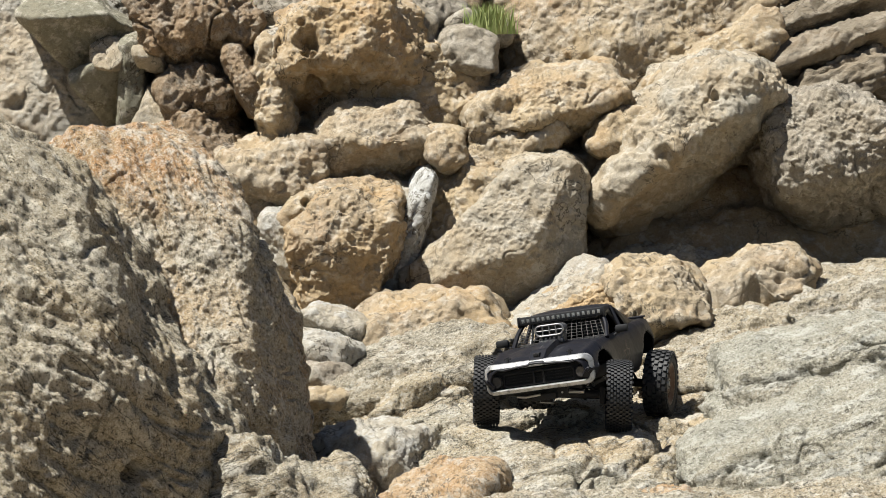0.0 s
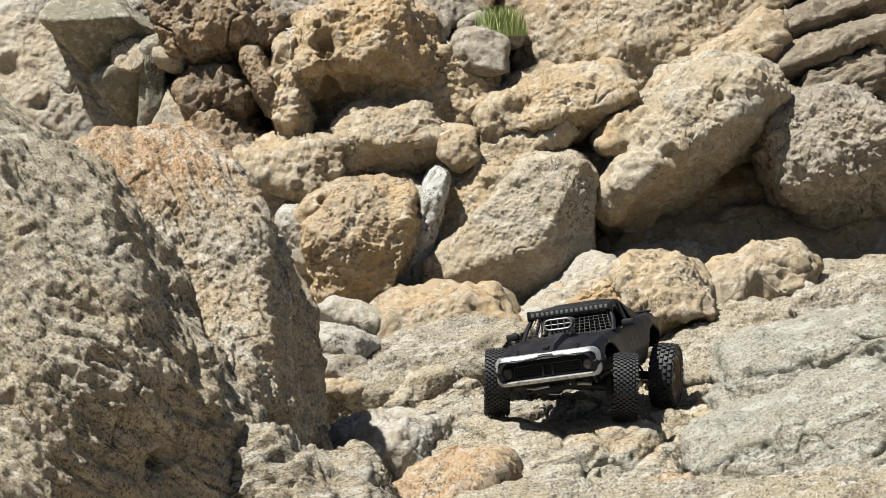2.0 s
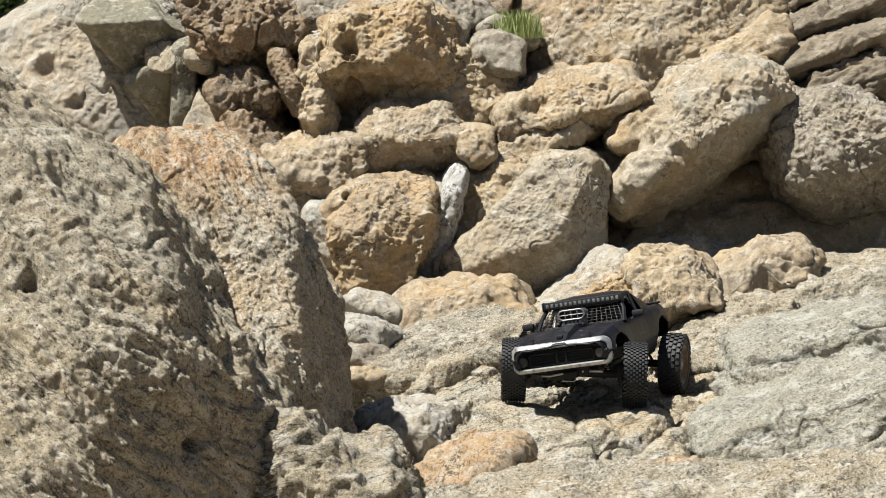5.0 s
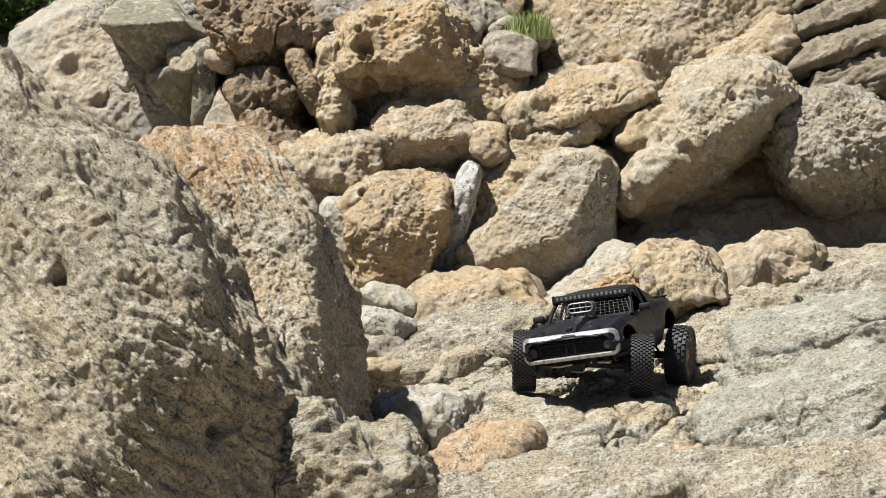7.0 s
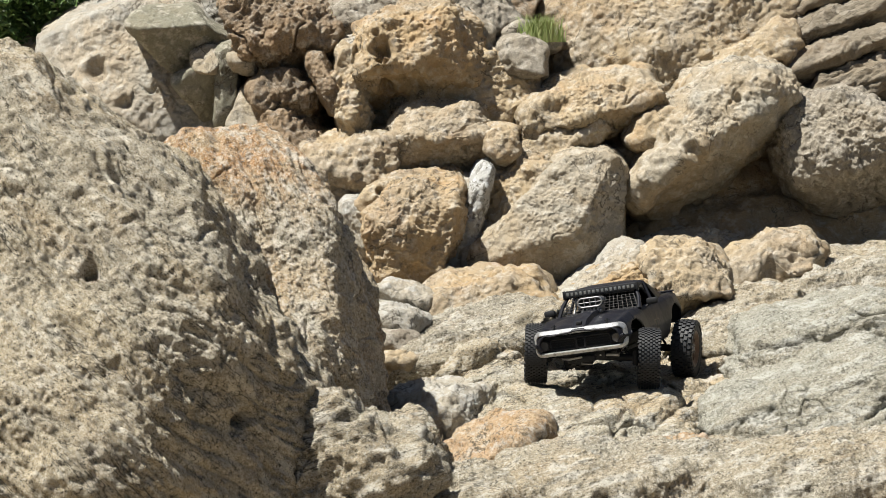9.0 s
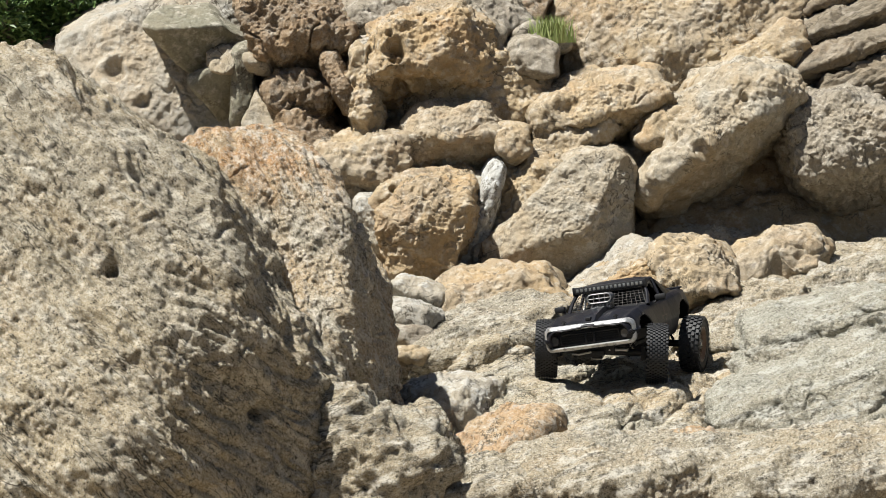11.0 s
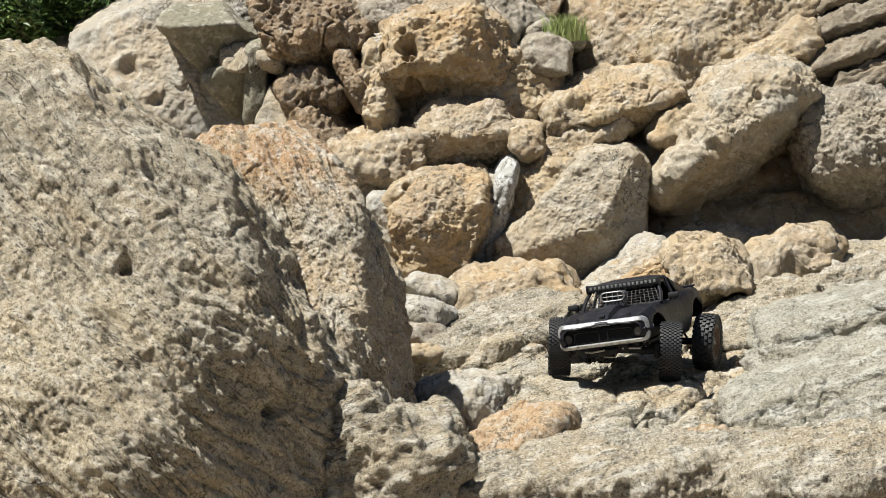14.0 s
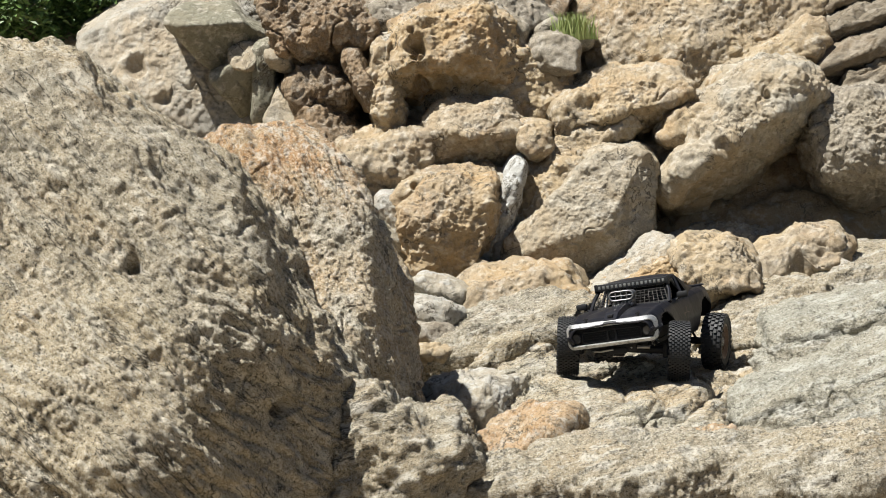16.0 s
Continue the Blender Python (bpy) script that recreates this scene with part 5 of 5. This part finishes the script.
    for y in (-0.165, 0.165):
        bm = bmesh.new()
        add_box(bm, (0, y, 0.092), (0.128, 0.085, 0.026), tilt, 0.006)
        add_box(bm, (0, y * 0.9, 0.074), (0.075, 0.06, 0.016), tilt, 0.004)
        part("inner_guard", bm, BLACK, car, "", 40)
    bm = bmesh.new()
    add_box(bm, (0, -0.200, 0.078), (0.070, 0.006, 0.024), tilt, 0.001)
    add_box(bm, (0, -0.207, 0.070), (0.036, 0.012, 0.010), tilt, 0.001)
    mount = part("bumper_mount", bm, BLACK, car, "black drilled bumper mount", 40)
    for i in range(6):
        bm = bmesh.new()
        x, z = (-0.026, 0.0, 0.026)[i % 3], (0.073, 0.085)[i // 3]
        add_rod(bm, (x, -0.2045, z), (x, -0.202, z), 0.0016, tilt, 8)
        part("bolt", bm, STEEL, mount)
    bm = bmesh.new()
    add_loop(bm, [(-0.045, -0.205, 0.0745), (-0.030, -0.214, 0.073), (-0.006, -0.214, 0.0745)], 0.0018, tilt, 8, 1.0, False)
    part("tow_bar", bm, STEEL, car, "", 40)
    for y, steer in ((-0.157, 13.0), (0.157, 0.0)):
        bm = bmesh.new()
        add_rod(bm, (-0.085, y, TYRE_R), (0.085, y, TYRE_R), 0.0065, Matrix(), 14)
        add_box(bm, (-0.012 if y < 0 else 0.0, y, TYRE_R), (0.030, 0.034, 0.030), Matrix(), 0.008)
        for s in (-1, 1):
            add_box(bm, (s * 0.078, y, TYRE_R), (0.010, 0.020, 0.026), Matrix(), 0.003)
        part("axle", bm, BLACK, car, "black axle housing", 40)
        for s in (-1, 1):
            build_wheel(car, (s * 0.101, y, TYRE_R), s, steer, *((8, 48) if y < 0 else (5, 30)))
            bm = bmesh.new()                               # coil shock
            a, b = Vector((s * 0.062, y, TYRE_R + 0.006)), tilt @ Vector((s * 0.040, y + (0.02 if y < 0 else -0.02), 0.122))
            add_rod(bm, a, b, 0.0022)
            add_rod(bm, a.lerp(b, 0.45), b, 0.0052, Matrix(), 12)
            shock = part("shock_absorber", bm, BLACK, car, "", 40)
            bm = bmesh.new()
            axis = (b - a).normalized()
            u = axis.orthogonal().normalized()
            w = axis.cross(u)
            add_loop(bm, [a.lerp(b, 0.12 + 0.7 * i / 72) + 0.0068 * (math.cos(i * 0.7) * u + math.sin(i * 0.7) * w) for i in range(73)], 0.0009, Matrix(), 5, 1.0, False)
            part("coil_spring", bm, STEEL, shock, "steel coil spring")
            bm = bmesh.new()
            add_rod(bm, (s * 0.050, y, TYRE_R - 0.006), (s * 0.030, 0.05 * (1 if y > 0 else -1), 0.066), 0.0028)
            part("suspension_link", bm, STEEL if y > 0 else BLACK, car, "", 40)
    bm = bmesh.new()
    add_rod(bm, (-0.066, -0.184, TYRE_R + 0.004), (0.054, -0.184, TYRE_R + 0.006), 0.0032, Matrix(), 10)
    part("steering_link", bm, STEEL, car, "bare steel steering link", 40)
    bm = bmesh.new()
    add_loop(bm, [(-0.010, -0.19, TYRE_R - 0.002), (-0.010, -0.194, TYRE_R - 0.012), (0.010, -0.194, TYRE_R - 0.012), (0.010, -0.19, TYRE_R - 0.002)], 0.0012, Matrix(), 6, 1.0, False)
    part("tow_loop", bm, STEEL, car, "", 40)
    car.matrix_world = pose(CAR_X, CAR_Y, CAR_Z, 0, 0, CAR_TURN) @ pose(0, 0, 0, CAR_PITCH, 0, 0)
    tagged(car, "matte black off-road model car standing on a rock ledge", "model car")
    return car


build_car()


# ---- plants ----
def leaf_material(name, a, b):
    m = bpy.data.materials.new(name)
    m.use_nodes = True
    nt = m.node_tree
    bsdf = nt.nodes["Principled BSDF"]
    geo = nt.nodes.new("ShaderNodeNewGeometry")
    nt.links.new(mixed(nt, geo.outputs["Random Per Island"], a, b), bsdf.inputs["Base Color"])
    bsdf.inputs["Roughness"].default_value = 0.5
    bsdf.inputs["Transmission Weight"].default_value = 0.0
    return m


LEAF = leaf_material("shrub_leaf", (0.045, 0.085, 0.018), (0.10, 0.17, 0.035))
GRASS = leaf_material("grass_blade", (0.20, 0.28, 0.07), (0.34, 0.37, 0.14))
DRY = leaf_material("dry_grass", (0.30, 0.24, 0.13), (0.42, 0.34, 0.2))
BARK = plain("grey_bark", (0.13, 0.105, 0.08), 0.9, 0.0, (0.22, 0.19, 0.16), 0.5, 40.0, 0.6)


def shrub(label, place, size, seed):
    rng = random.Random(seed)
    top = new("shrub")
    top.location = place
    tips = []
    for i in range(7):
        bm = bmesh.new()
        a, lean = rng.uniform(0, 6.28), rng.uniform(0.15, 0.8)
        pts = [Vector((0.02 * math.cos(a), 0.02 * math.sin(a), -0.05))]
        for j in range(1, 6):
            h = size * j / 5
            pts.append(Vector((math.cos(a) * lean * h + rng.uniform(-0.02, 0.02), math.sin(a) * lean * h + rng.uniform(-0.02, 0.02), h * (1 - 0.3 * lean))))
        for p, q, j in zip(pts, pts[1:], range(5)):
            add_rod(bm, p, q, 0.008 - 0.0013 * j, Matrix(), 7, 0.008 - 0.0013 * (j + 1))
            for _ in range(4):
                tip = q + Vector((rng.uniform(-1, 1), rng.uniform(-1, 1), rng.uniform(-0.3, 1))) * size * 0.28
                add_rod(bm, p.lerp(q, rng.random()), tip, 0.002, Matrix(), 5, 0.001)
                tips.append(tip)
        part("branch" if i else "trunk", bm, BARK, top)
    verts, faces = [], []
    for tip in tips:
        for _ in range(45):
            c = tip + Vector((rng.gauss(0, 1), rng.gauss(0, 1), rng.gauss(0, 1))) * size * 0.09
            e = Euler((rng.uniform(-0.9, 0.9), rng.uniform(-0.9, 0.9), rng.uniform(0, 6.28))).to_matrix()
            s = rng.uniform(0.006, 0.012)
            n = len(verts)
            for x, y, z in ((0, 0, 0), (0.45, 0.9, 0.15), (0, 2.0, -0.2), (-0.45, 0.9, 0.15)):
                verts.append(tuple(c + e @ Vector((x, y, z)) * s))
            faces += [(n, n + 1, n + 2), (n, n + 2, n + 3)]
    leaves = new("foliage", mesh_from("foliage", verts, faces, LEAF, False))
    leaves.parent = top
    tagged(leaves, "small glossy green leaves", kind="stuff")
    return tagged(top, label, "shrub")


def tuft(label, place, width, height, count, seed, material):
    rng = random.Random(seed)
    verts, faces = [], []
    for _ in range(count):
        x, y = rng.gauss(0, 0.4) * width, rng.gauss(0, 0.4) * width
        a, bend, h, w = rng.uniform(0, 6.28), rng.uniform(0.05, 0.6), height * rng.uniform(0.5, 1), rng.uniform(0.001, 0.002)
        n = len(verts)
        for j in range(4):
            u = j / 3
            cx, cy, cz = x + math.cos(a) * bend * h * u * u, y + math.sin(a) * bend * h * u * u, h * u - 0.02
            verts += [(cx - w * (1 - u), cy, cz), (cx + w * (1 - u) + 0.0002, cy, cz)]
            if j:
                faces += [(n + 2 * j - 2, n + 2 * j - 1, n + 2 * j + 1), (n + 2 * j - 2, n + 2 * j + 1, n + 2 * j)]
    ob = new("grass_tuft", mesh_from("grass_tuft", verts, faces, material, False))
    ob.location = place
    return tagged(ob, label, "grass", kind="stuff")


shrub("dense green shrub at the crest of the slope", (-1.009, 6.685, 1.001), 0.15, 11)
shrub("leafy green shrub growing above the boulders", (-0.897, 6.742, 1.017), 0.15, 12)
shrub("low green shrub with bare twigs", (-1.123, 6.685, 1.001), 0.16, 13)
shrub("tall green shrub behind the crest", (-1.038, 7.240, 1.017), 0.26, 14)
tuft("bright green grass tuft growing between rocks", (0.166, 6.360, 1.077), 0.045, 0.06, 420, 21, GRASS)
tuft("green grass behind grey rocks", (-0.300, 6.400, 1.087), 0.04, 0.06, 300, 22, GRASS)
tuft("thin dry straw grass at the foot of the gully", (-0.072, 4.814, 0.452), 0.03, 0.06, 60, 23, DRY)
